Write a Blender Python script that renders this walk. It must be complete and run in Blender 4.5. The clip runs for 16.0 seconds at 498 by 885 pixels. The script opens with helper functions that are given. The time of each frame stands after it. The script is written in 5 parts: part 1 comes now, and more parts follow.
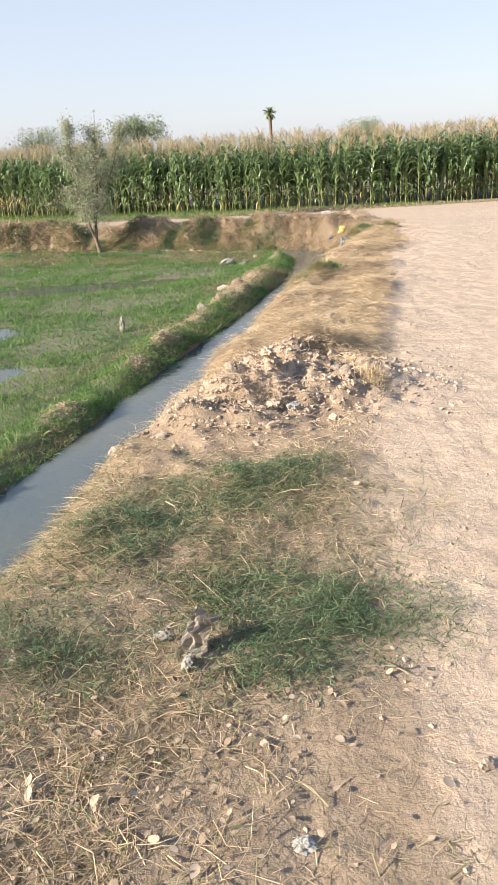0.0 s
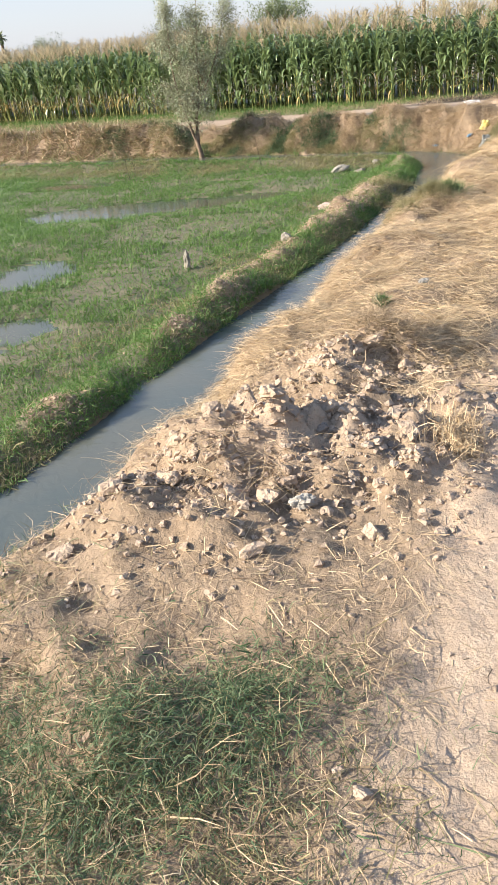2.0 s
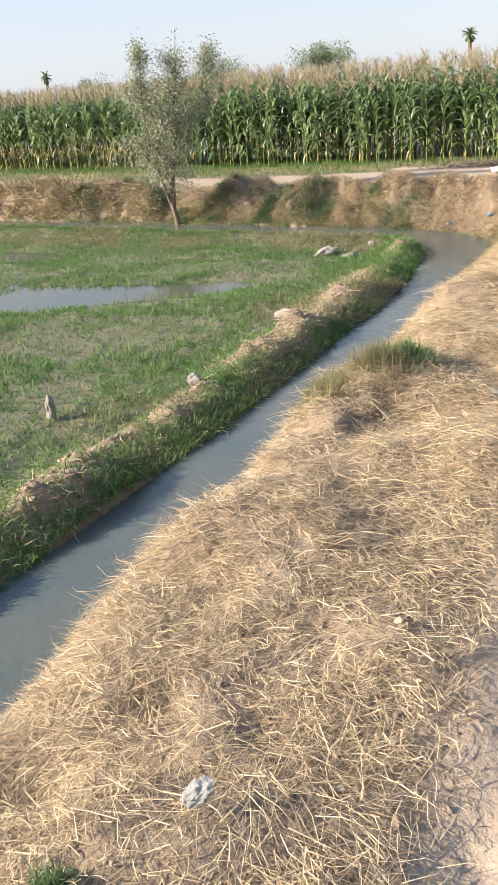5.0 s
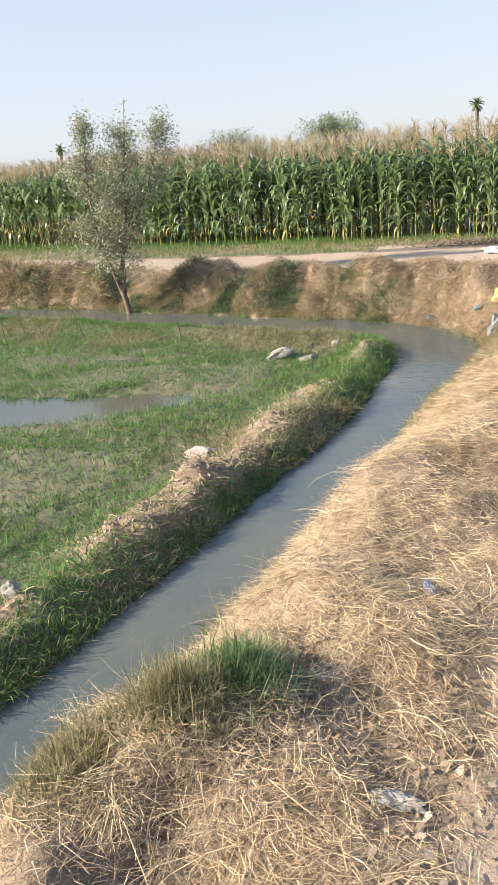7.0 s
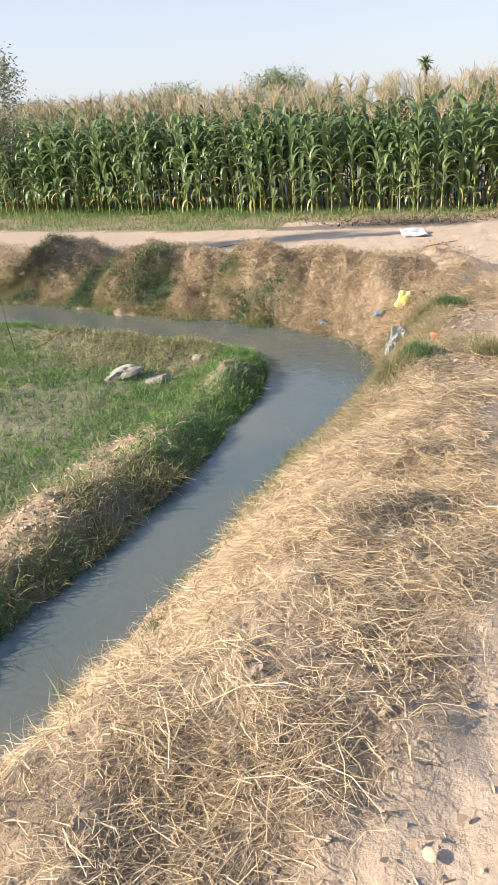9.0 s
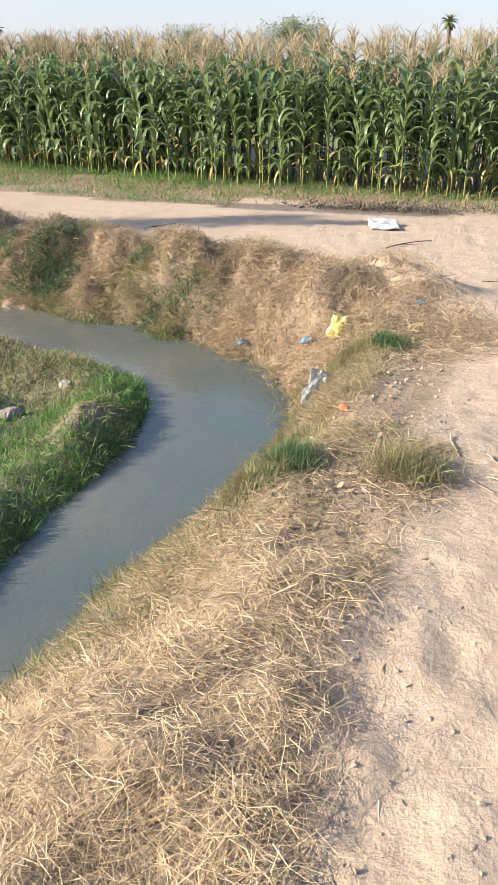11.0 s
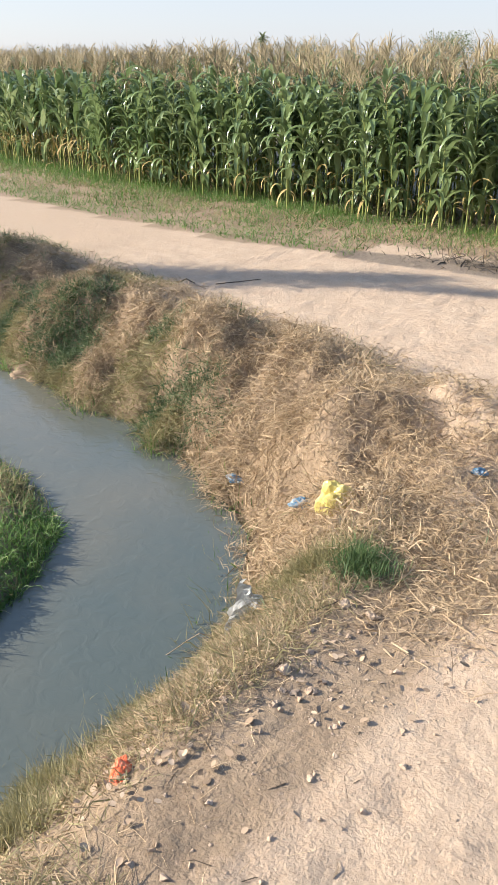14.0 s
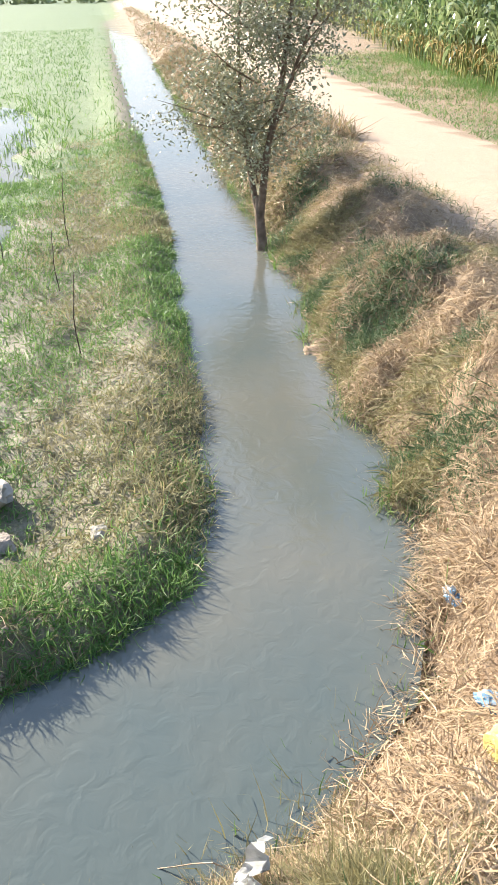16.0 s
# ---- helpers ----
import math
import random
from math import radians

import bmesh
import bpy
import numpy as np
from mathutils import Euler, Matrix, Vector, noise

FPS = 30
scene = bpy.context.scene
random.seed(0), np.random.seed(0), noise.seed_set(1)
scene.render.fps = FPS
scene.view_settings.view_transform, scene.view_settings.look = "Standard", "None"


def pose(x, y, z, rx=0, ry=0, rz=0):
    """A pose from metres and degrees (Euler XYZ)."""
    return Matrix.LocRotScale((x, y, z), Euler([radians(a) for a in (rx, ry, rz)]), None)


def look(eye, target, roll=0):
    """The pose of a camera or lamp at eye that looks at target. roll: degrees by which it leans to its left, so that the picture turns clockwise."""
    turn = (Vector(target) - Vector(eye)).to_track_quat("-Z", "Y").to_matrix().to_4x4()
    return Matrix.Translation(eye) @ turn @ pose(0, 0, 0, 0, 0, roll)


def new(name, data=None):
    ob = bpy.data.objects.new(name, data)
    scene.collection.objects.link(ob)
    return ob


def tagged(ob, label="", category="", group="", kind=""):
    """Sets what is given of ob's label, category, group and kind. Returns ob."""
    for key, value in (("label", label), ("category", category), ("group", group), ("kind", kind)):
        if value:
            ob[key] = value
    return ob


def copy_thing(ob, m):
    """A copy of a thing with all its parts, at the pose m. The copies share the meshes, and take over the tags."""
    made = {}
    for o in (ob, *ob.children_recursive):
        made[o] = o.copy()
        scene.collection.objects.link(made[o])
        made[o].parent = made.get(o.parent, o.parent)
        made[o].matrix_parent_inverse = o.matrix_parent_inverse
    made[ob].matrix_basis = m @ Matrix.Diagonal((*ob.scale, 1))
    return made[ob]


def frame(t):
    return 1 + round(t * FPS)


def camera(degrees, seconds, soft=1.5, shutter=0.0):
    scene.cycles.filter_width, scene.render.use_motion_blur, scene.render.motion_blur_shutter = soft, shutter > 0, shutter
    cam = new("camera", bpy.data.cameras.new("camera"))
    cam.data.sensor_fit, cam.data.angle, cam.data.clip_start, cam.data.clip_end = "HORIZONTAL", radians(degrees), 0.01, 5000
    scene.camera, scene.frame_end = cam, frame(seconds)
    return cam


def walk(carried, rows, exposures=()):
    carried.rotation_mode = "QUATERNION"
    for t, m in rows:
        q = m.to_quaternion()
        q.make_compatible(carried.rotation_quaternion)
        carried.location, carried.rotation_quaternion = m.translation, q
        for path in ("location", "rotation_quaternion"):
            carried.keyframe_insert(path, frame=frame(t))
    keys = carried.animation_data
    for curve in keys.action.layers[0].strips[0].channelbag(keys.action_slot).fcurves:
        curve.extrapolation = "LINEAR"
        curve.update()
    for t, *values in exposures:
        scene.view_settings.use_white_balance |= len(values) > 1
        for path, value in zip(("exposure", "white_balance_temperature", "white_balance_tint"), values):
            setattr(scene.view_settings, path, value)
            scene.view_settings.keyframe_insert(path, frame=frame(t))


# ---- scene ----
cam = camera(34.8, 16.0, soft=0.8)
PATH = [
    (0, (0.085, -0.217, 1.632), (0.05, 1.658, 0.936), -3.2),
    (0.5, (0.247, 0.363, 1.621), (0.201, 2.224, 0.892), -3.3),
    (1, (0.384, 0.995, 1.618), (0.427, 2.847, 0.864), -4.7),
    (1.5, (0.563, 1.601, 1.603), (0.465, 3.447, 0.84), -5.8),
    (2, (0.643, 2.181, 1.545), (0.258, 3.927, 0.648), -6.0),
    (2.5, (0.851, 2.771, 1.516), (0.386, 4.535, 0.696), -7.2),
    (3, (1.031, 3.351, 1.562), (0.474, 5.103, 0.773), -7.3),
    (3.5, (1.09, 3.871, 1.602), (0.625, 5.652, 0.82), -5.9),
    (4, (1.201, 4.522, 1.639), (0.741, 6.295, 0.837), -5.6),
    (4.5, (1.226, 5.144, 1.591), (0.761, 6.907, 0.77), -4.7),
    (6.8, (1.65, 7.951, 1.575), (1.15, 9.765, 0.896), -4.5),
    (7, (1.711, 8.213, 1.609), (1.197, 10.027, 0.942), -4.9),
    (7.5, (1.899, 8.869, 1.594), (1.368, 10.685, 0.946), -4.6),
    (8, (2.019, 9.452, 1.57), (1.45, 11.246, 0.892), -4.2),
    (8.5, (2.117, 10.112, 1.56), (1.711, 11.916, 0.797), -3.3),
    (9, (2.256, 10.767, 1.569), (1.864, 12.572, 0.803), -3.5),
    (9.5, (2.365, 11.354, 1.575), (2.004, 13.158, 0.791), -2.4),
    (9.7, (2.398, 11.605, 1.56), (2.062, 13.409, 0.764), -1.6),
    (11.8, (2.95, 13.659, 1.664), (2.555, 15.409, 0.78), 1.3),
    (12, (2.972, 13.857, 1.68), (2.592, 15.612, 0.799), 1.1),
    (12.5, (3.136, 14.299, 1.657), (2.799, 16.061, 0.773), 0.7),
    (13, (3.306, 14.71, 1.638), (2.725, 16.409, 0.758), -2.0),
    (13.5, (3.464, 15.207, 1.644), (2.914, 16.938, 0.808), 0.2),
    (13.8, (3.554, 15.502, 1.636), (2.892, 17.233, 0.883), 0.7),
    (14, (3.571, 15.714, 1.694), (2.678, 17.288, 0.841), 0.3),
    (14.4, (3.483, 16.089, 1.636), (2.371, 17.504, 0.763), -1.0),
    (14.5, (3.449, 16.183, 1.63), (2.296, 17.507, 0.671), -1.4),
    (15, (3.395, 16.679, 1.572), (2.042, 17.82, 0.641), -0.3),
    (15.5, (3.373, 17.186, 1.545), (1.879, 18.104, 0.582), -0.5),
    (16, (3.254, 17.708, 1.552), (1.68, 18.442, 0.561), -0.9),
]
walk(cam, [(t, look(eye, target, roll)) for t, eye, target, roll in PATH],
     exposures=[(0.0, 1.4), (7.0, 1.4), (12.0, 1.4), (13.5, 1.3), (14.0, 1.38), (14.5, 1.6), (15.0, 1.8), (16.0, 1.98)])


# ---- light ----
SUN_AZ, SUN_EL = math.atan2(-0.36, -0.93), radians(25)
world = bpy.data.worlds.new("sky_world")
scene.world = world
world.use_nodes = True
wn = world.node_tree
sky = wn.nodes.new("ShaderNodeTexSky")
sky.sky_type, sky.sun_disc = "NISHITA", False
sky.sun_elevation = SUN_EL
sky.sun_rotation = math.pi / 2 - SUN_AZ
sky.air_density, sky.dust_density, sky.ozone_density = 1.0, 0.7, 1.1
haze = wn.nodes.new("ShaderNodeMix")
haze.data_type = "RGBA"
up = wn.nodes.new("ShaderNodeTexCoord")
up_z = wn.nodes.new("ShaderNodeSeparateXYZ")
wn.links.new(up.outputs["Generated"], up_z.inputs[0])
thin = wn.nodes.new("ShaderNodeMapRange")
thin.interpolation_type = "SMOOTHSTEP"
for slot, value in enumerate((0.2, 0.55, 0.84, 0.0), 1):
    thin.inputs[slot].default_value = value
wn.links.new(up_z.outputs["Z"], thin.inputs[0])
wn.links.new(thin.outputs[0], haze.inputs[0])
haze.inputs[7].default_value = (1.57, 1.66, 2.0, 1)
wn.links.new(sky.outputs[0], haze.inputs[6])
wn.links.new(haze.outputs[2], wn.nodes["Background"].inputs[0])
wn.nodes["Background"].inputs[1].default_value = 0.15
sun = new("sun", bpy.data.lights.new("sun", "SUN"))
sun.data.energy, sun.data.angle, sun.data.color = 5.0, radians(0.6), (1.0, 0.93, 0.795)
to_sun = Vector((math.cos(SUN_AZ) * math.cos(SUN_EL), math.sin(SUN_AZ) * math.cos(SUN_EL), math.sin(SUN_EL)))
sun.matrix_world = look((-40, -20, 30), Vector((-40, -20, 30)) - to_sun)

rng = np.random.default_rng(7)


# ---- materials ----
def material(name, colours, scale=8.0, rough=0.9, bump=0.3, bump_scale=60.0, island=0.0, random_object=False, spec=0.3,
             translucent=0.0, dist=0.01):
    """A noise-driven surface: colours are the stops of a ramp; island mixes in a random tone for each joined piece."""
    m = bpy.data.materials.new(name)
    m.use_nodes = True
    n, l = m.node_tree.nodes, m.node_tree.links
    b = n["Principled BSDF"]
    geo = n.new("ShaderNodeNewGeometry")
    tex = n.new("ShaderNodeTexNoise")
    tex.inputs["Scale"].default_value, tex.inputs["Detail"].default_value = scale, 6
    l.new(geo.outputs["Position"], tex.inputs["Vector"])
    ramp = n.new("ShaderNodeValToRGB")
    while len(ramp.color_ramp.elements) < len(colours):
        ramp.color_ramp.elements.new(0.5)
    for i, c in enumerate(colours):
        e = ramp.color_ramp.elements[i]
        e.position = 0.25 + 0.5 * i / max(1, len(colours) - 1) if not island else i / max(1, len(colours) - 1)
        e.color = (*c, 1)
    if island:
        mix = n.new("ShaderNodeMix")
        mix.inputs["Factor"].default_value = island
        l.new(tex.outputs["Fac"], mix.inputs["A"])
        if random_object:
            info = n.new("ShaderNodeObjectInfo")
            l.new(info.outputs["Random"], mix.inputs["B"])
        else:
            l.new(geo.outputs["Random Per Island"], mix.inputs["B"])
        l.new(mix.outputs["Result"], ramp.inputs["Fac"])
    else:
        l.new(tex.outputs["Fac"], ramp.inputs["Fac"])
    l.new(ramp.outputs["Color"], b.inputs["Base Color"])
    b.inputs["Roughness"].default_value = rough
    b.inputs["Specular IOR Level"].default_value = spec
    if bump:
        fine = n.new("ShaderNodeTexNoise")
        fine.inputs["Scale"].default_value, fine.inputs["Detail"].default_value = bump_scale, 5
        l.new(geo.outputs["Position"], fine.inputs["Vector"])
        bm_ = n.new("ShaderNodeBump")
        bm_.inputs["Strength"].default_value, bm_.inputs["Distance"].default_value = bump, dist
        l.new(fine.outputs["Fac"], bm_.inputs["Height"])
        l.new(bm_.outputs["Normal"], b.inputs["Normal"])
    if translucent:
        tr = n.new("ShaderNodeBsdfTranslucent")
        l.new(ramp.outputs["Color"], tr.inputs["Color"])
        ms = n.new("ShaderNodeMixShader")
        ms.inputs[0].default_value = translucent
        l.new(b.outputs[0], ms.inputs[1])
        l.new(tr.outputs[0], ms.inputs[2])
        l.new(ms.outputs[0], n["Material Output"].inputs["Surface"])
    return m


def ground_material():
    """Bare silt, straw-strewn soil deepened for thatch shade, moist field mud and ash, laid by the sheet's cover
    attribute, broken up by noise.
    """
    m = bpy.data.materials.new("silt_ground")
    m.use_nodes = True
    n, l = m.node_tree.nodes, m.node_tree.links
    b = n["Principled BSDF"]
    geo = n.new("ShaderNodeNewGeometry")

    def tex(scale, detail=6, rough=0.6):
        t = n.new("ShaderNodeTexNoise")
        t.inputs["Scale"].default_value, t.inputs["Detail"].default_value, t.inputs["Roughness"].default_value = scale, detail, rough
        l.new(geo.outputs["Position"], t.inputs["Vector"])
        return t.outputs["Fac"]

    def ramp(fac, stops):
        r = n.new("ShaderNodeValToRGB")
        while len(r.color_ramp.elements) < len(stops):
            r.color_ramp.elements.new(0.5)
        for e, (p, c) in zip(r.color_ramp.elements, stops):
            e.position, e.color = p, (*c, 1)
        l.new(fac, r.inputs["Fac"])
        return r.outputs["Color"]

    def blend(fac, a, c, kind="MIX"):
        x = n.new("ShaderNodeMix")
        x.data_type, x.blend_type = "RGBA", kind
        if isinstance(fac, float):
            x.inputs[0].default_value = fac
        else:
            l.new(fac, x.inputs[0])
        l.new(a, x.inputs[6])
        l.new(c, x.inputs[7])
        return x.outputs[2]

    def maths(op, a, c):
        x = n.new("ShaderNodeMath")
        x.operation, x.use_clamp = op, True
        for i, v in enumerate((a, c)):
            if isinstance(v, float):
                x.inputs[i].default_value = v
            else:
                l.new(v, x.inputs[i])
        return x.outputs[0]

    att = n.new("ShaderNodeAttribute")
    att.attribute_name = "cover"
    sep = n.new("ShaderNodeSeparateColor")
    l.new(att.outputs["Color"], sep.inputs[0])
    big, mid, small = tex(0.7, 4), tex(4.5, 6), tex(38, 6, 0.7)
    silt = blend(0.45, ramp(mid, ((0.3, (0.34, 0.24, 0.165)), (0.7, (0.455, 0.34, 0.245)))), ramp(small, ((0.3, (0.29, 0.20, 0.13)), (0.65, (0.49, 0.365, 0.26)))))
    silt = blend(maths("MULTIPLY", big, 0.35), silt, ramp(mid, ((0.3, (0.33, 0.25, 0.19)), (0.7, (0.42, 0.33, 0.25)))))
    fleck = tex(75, 3, 0.75)
    silt = blend(ramp(fleck, ((0.585, (0, 0, 0)), (0.67, (0.8, 0.8, 0.8)))), silt, ramp(small, ((0.3, (0.17, 0.115, 0.075)), (0.7, (0.30, 0.21, 0.145)))))
    # brown soil, its colour darkened to stand in for shade between the straws
    soil = blend(0.5, ramp(mid, ((0.3, (0.13, 0.085, 0.05)), (0.7, (0.25, 0.175, 0.11)))), ramp(small, ((0.3, (0.09, 0.06, 0.036)), (0.7, (0.30, 0.215, 0.14)))))
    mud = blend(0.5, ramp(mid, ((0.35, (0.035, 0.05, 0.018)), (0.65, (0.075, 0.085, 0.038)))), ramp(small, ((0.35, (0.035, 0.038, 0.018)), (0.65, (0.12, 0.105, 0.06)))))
    ash = ramp(small, ((0.3, (0.05, 0.042, 0.035)), (0.7, (0.16, 0.13, 0.105))))
    edge = maths("SUBTRACT", maths("ADD", mid, small), 0.5)

    def mask(v):
        return maths("MULTIPLY", maths("SUBTRACT", maths("ADD", v, edge), 0.75), 3.0)

    c = blend(mask(sep.outputs[0]), silt, soil)
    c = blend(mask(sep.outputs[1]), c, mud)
    crop = blend(0.5, ramp(mid, ((0.3, (0.065, 0.11, 0.028)), (0.7, (0.105, 0.16, 0.045)))), ramp(small, ((0.3, (0.065, 0.105, 0.028)), (0.7, (0.17, 0.22, 0.075)))))
    c = blend(mask(att.outputs["Alpha"]), c, crop)
    c = blend(mask(sep.outputs[2]), c, ash)
    l.new(c, b.inputs["Base Color"])
    wet = n.new("ShaderNodeMapRange")
    l.new(sep.outputs[1], wet.inputs[0])
    wet.inputs[3].default_value, wet.inputs[4].default_value = 0.95, 0.6
    l.new(wet.outputs[0], b.inputs["Roughness"])
    b.inputs["Specular IOR Level"].default_value = 0.25
    last = None
    for scale, dist, rough_ in ((9.0, 0.018, 0.55), (30.0, 0.012, 0.65), (110.0, 0.0045, 0.7)):
        bp = n.new("ShaderNodeBump")
        bp.inputs["Strength"].default_value, bp.inputs["Distance"].default_value = 0.9, dist
        l.new(tex(scale, 5, rough_), bp.inputs["Height"])
        if last:
            l.new(last, bp.inputs["Normal"])
        last = bp.outputs["Normal"]
    l.new(bp.outputs["Normal"], b.inputs["Normal"])
    return m


def water_material(name, colour, rough, ripple, scale):
    m = bpy.data.materials.new(name)
    m.use_nodes = True
    n, l = m.node_tree.nodes, m.node_tree.links
    b = n["Principled BSDF"]
    geo = n.new("ShaderNodeNewGeometry")
    cloud = n.new("ShaderNodeTexNoise")
    cloud.inputs["Scale"].default_value, cloud.inputs["Detail"].default_value = 0.8, 4
    l.new(geo.outputs["Position"], cloud.inputs["Vector"])
    r = n.new("ShaderNodeValToRGB")
    r.color_ramp.elements[0].position, r.color_ramp.elements[0].color = 0.34, (colour[0] * 0.86, colour[1] * 0.96, colour[2] * 1.0, 1)
    r.color_ramp.elements[1].position, r.color_ramp.elements[1].color = 0.66, (colour[0] * 1.3, colour[1] * 1.16, colour[2] * 1.03, 1)
    l.new(cloud.outputs["Fac"], r.inputs["Fac"])
    l.new(r.outputs["Color"], b.inputs["Base Color"])
    b.inputs["Roughness"].default_value, b.inputs["IOR"].default_value = rough, 1.33
    t = n.new("ShaderNodeTexNoise")
    t.inputs["Scale"].default_value, t.inputs["Detail"].default_value, t.inputs["Distortion"].default_value = scale, 3, 0.8
    l.new(geo.outputs["Position"], t.inputs["Vector"])
    bp = n.new("ShaderNodeBump")
    bp.inputs["Strength"].default_value, bp.inputs["Distance"].default_value = ripple, 0.02
    l.new(t.outputs["Fac"], bp.inputs["Height"])
    l.new(bp.outputs["Normal"], b.inputs["Normal"])
    return m


GROUND = ground_material()
DITCH_WATER = water_material("murky_water", (0.079, 0.085, 0.077), 0.04, 0.22, 11.0)
POOL_WATER = water_material("pool_water", (0.075, 0.075, 0.055), 0.05, 0.05, 6.0)
STRAW = material("gold_straw", ((0.24, 0.155, 0.085), (0.48, 0.345, 0.20), (0.65, 0.495, 0.31)), 3.0, 0.65, 0, island=0.75)
DRY_GRASS = material("dry_grass", ((0.15, 0.095, 0.05), (0.35, 0.25, 0.15), (0.52, 0.395, 0.255)), 2.2, 0.75, 0, island=0.62, translucent=0.15)
OLIVE_GRASS = material("fading_grass", ((0.11, 0.105, 0.042), (0.24, 0.21, 0.10), (0.40, 0.335, 0.19)), 2.0, 0.7, 0, island=0.6, translucent=0.35)
GREEN_GRASS = material("green_grass", ((0.042, 0.092, 0.02), (0.10, 0.185, 0.042), (0.24, 0.315, 0.105)), 1.2, 0.55, 0, island=0.6, translucent=0.4)
DARK_GRASS = material("dusty_green_grass", ((0.033, 0.06, 0.026), (0.085, 0.13, 0.055), (0.21, 0.235, 0.125)), 3.0, 0.6, 0, island=0.7, translucent=0.3)
TUFT_GRASS = material("tuft_grass", ((0.04, 0.075, 0.026), (0.09, 0.15, 0.052), (0.22, 0.265, 0.12)), 3.0, 0.6, 0, island=0.7, translucent=0.35)
CLOD = material("dried_clay", ((0.26, 0.185, 0.13), (0.365, 0.27, 0.195), (0.44, 0.33, 0.245)), 6.0, 0.95, 0.8, 55.0, dist=0.02)
GREY_CLOD = material("grey_clay", ((0.13, 0.105, 0.085), (0.23, 0.185, 0.15), (0.32, 0.26, 0.21)), 8.0, 0.9, 0.7, 60.0, dist=0.02)
CORN_LEAF = material("corn_leaf_green", ((0.045, 0.085, 0.035), (0.15, 0.215, 0.085), (0.42, 0.46, 0.26)), 0.9, 0.28, 0, island=0.65, translucent=0.36, spec=0.5)
CORN_DRY = material("corn_leaf_dry", ((0.24, 0.16, 0.06), (0.42, 0.31, 0.13), (0.5, 0.40, 0.2)), 2.0, 0.7, 0, island=0.6, translucent=0.2)
CORN_STALK = material("corn_stalk_green", ((0.09, 0.12, 0.03), (0.18, 0.20, 0.055), (0.30, 0.26, 0.09)), 1.5, 0.5, 0, island=0.5)
TASSEL = material("corn_tassel_tan", ((0.24, 0.185, 0.11), (0.37, 0.295, 0.18), (0.49, 0.40, 0.26)), 2.0, 0.8, 0, island=0.6, translucent=0.2)
BURNT_STALK = material("dark_stalk", ((0.045, 0.032, 0.022), (0.11, 0.078, 0.05), (0.24, 0.17, 0.11)), 3.0, 0.85, 0, island=0.7)
BARK = material("brown_bark", ((0.075, 0.052, 0.036), (0.15, 0.105, 0.072), (0.23, 0.17, 0.12)), 14.0, 0.9, 0.8, 70.0, dist=0.01)
TREE_LEAF = material("grey_green_leaf", ((0.12, 0.125, 0.07), (0.25, 0.255, 0.155), (0.40, 0.40, 0.28)), 2.0, 0.55, 0, island=0.7, translucent=0.12)
FAR_LEAF = material("far_leaf", ((0.07, 0.09, 0.04), (0.13, 0.155, 0.07), (0.19, 0.21, 0.11)), 0.3, 0.7, 0, island=0.6, translucent=0.15)


# ---- shape of the land ----
WATER_Z, POOL_Z = -0.765, -0.848
LEFT_SHORE = [(-60, -205), (-8.04, -18), (-3.263, 0.4), (-1.948, 5.3), (-1.461, 7.1), (-1.071, 8.695), (-0.701, 9.973), (-0.146, 11.84), (0.243, 13.471), (0.584, 14.74),
              (0.818, 16.104), (0.945, 17.478), (0.906, 18.097), (0.682, 18.62), (0.146, 18.98), (-0.779, 19.3), (-1.656, 19.58), (-5.552, 20.82), (-11.84, 22.62), (-26.84, 27),
              (-50, 33.7), (-110, 51.5), (-620, 203)]
RIGHT_SHORE = [(-59, -205), (-7.14, -18), (-2.386, 0.4), (-1.218, 4.9), (-0.76, 6.7), (-0.438, 7.998), (0, 9.582), (0.292, 10.949), (0.662, 12.498), (0.974, 13.727), (1.237, 14.69),
               (1.442, 16.01), (1.656, 17.045), (1.792, 17.945), (1.714, 18.449), (1.461, 19), (0.925, 19.46), (-0.039, 19.9), (-0.857, 20.13), (-3.165, 21.02),
               (-7.04, 22.2), (-12.04, 23.7), (-26.84, 28.15), (-50, 34.95), (-110, 52.8), (-620, 204.5)]
PATH_EDGE = [(-57, -205), (-4.383, -18), (0.243, -3), (0.536, 1), (0.604, 2.3), (0.536, 3.2), (0.974, 5.1), (1.12, 6), (1.383, 7.499), (1.753, 9.484), (2.12, 11.941), (2.5, 12.75), (2.72, 13.6),
             (2.7, 14.9), (2.83, 15.553), (3.039, 15.917), (3.019, 16.3), (2.679, 16.664), (2.435, 17.045), (2.338, 17.583), (2.24, 18.097)]
ROAD_NEAR = [(3.214, 20.2), (2.338, 20.6), (1.315, 21), (0.097, 21.65), (-1.169, 22.05), (-4.286, 23), (-6.84, 23.85), (-11.24, 25.15), (-26.84, 29.8), (-120, 57.5)]
ROAD_FAR = [(7, 24.4), (4.188, 24.5), (2.532, 24.2), (0.487, 24.3), (-2.045, 24.6), (-5.454, 25.5), (-7.04, 26), (-11.04, 27.4), (-18.54, 29.9), (-120, 60.3)]
CORN_LINE = [(-120, 71), (-43, 45.4), (-19.84, 34), (-11.64, 30.3), (-6.84, 28.6), (-1.656, 27.3), (0.828, 26.7), (2.922, 26.3), (4.87, 26.2), (9, 26.6), (16, 27)]


def hash2(i, j, seed):
    h = (i.astype(np.int64) * 374761393 + j.astype(np.int64) * 668265263 + seed * 974634777) & 0xFFFFFFFF
    h = ((h ^ (h >> 13)) * 1274126177) & 0xFFFFFFFF
    return ((h ^ (h >> 16)) & 0xFFFF) / 65535.0


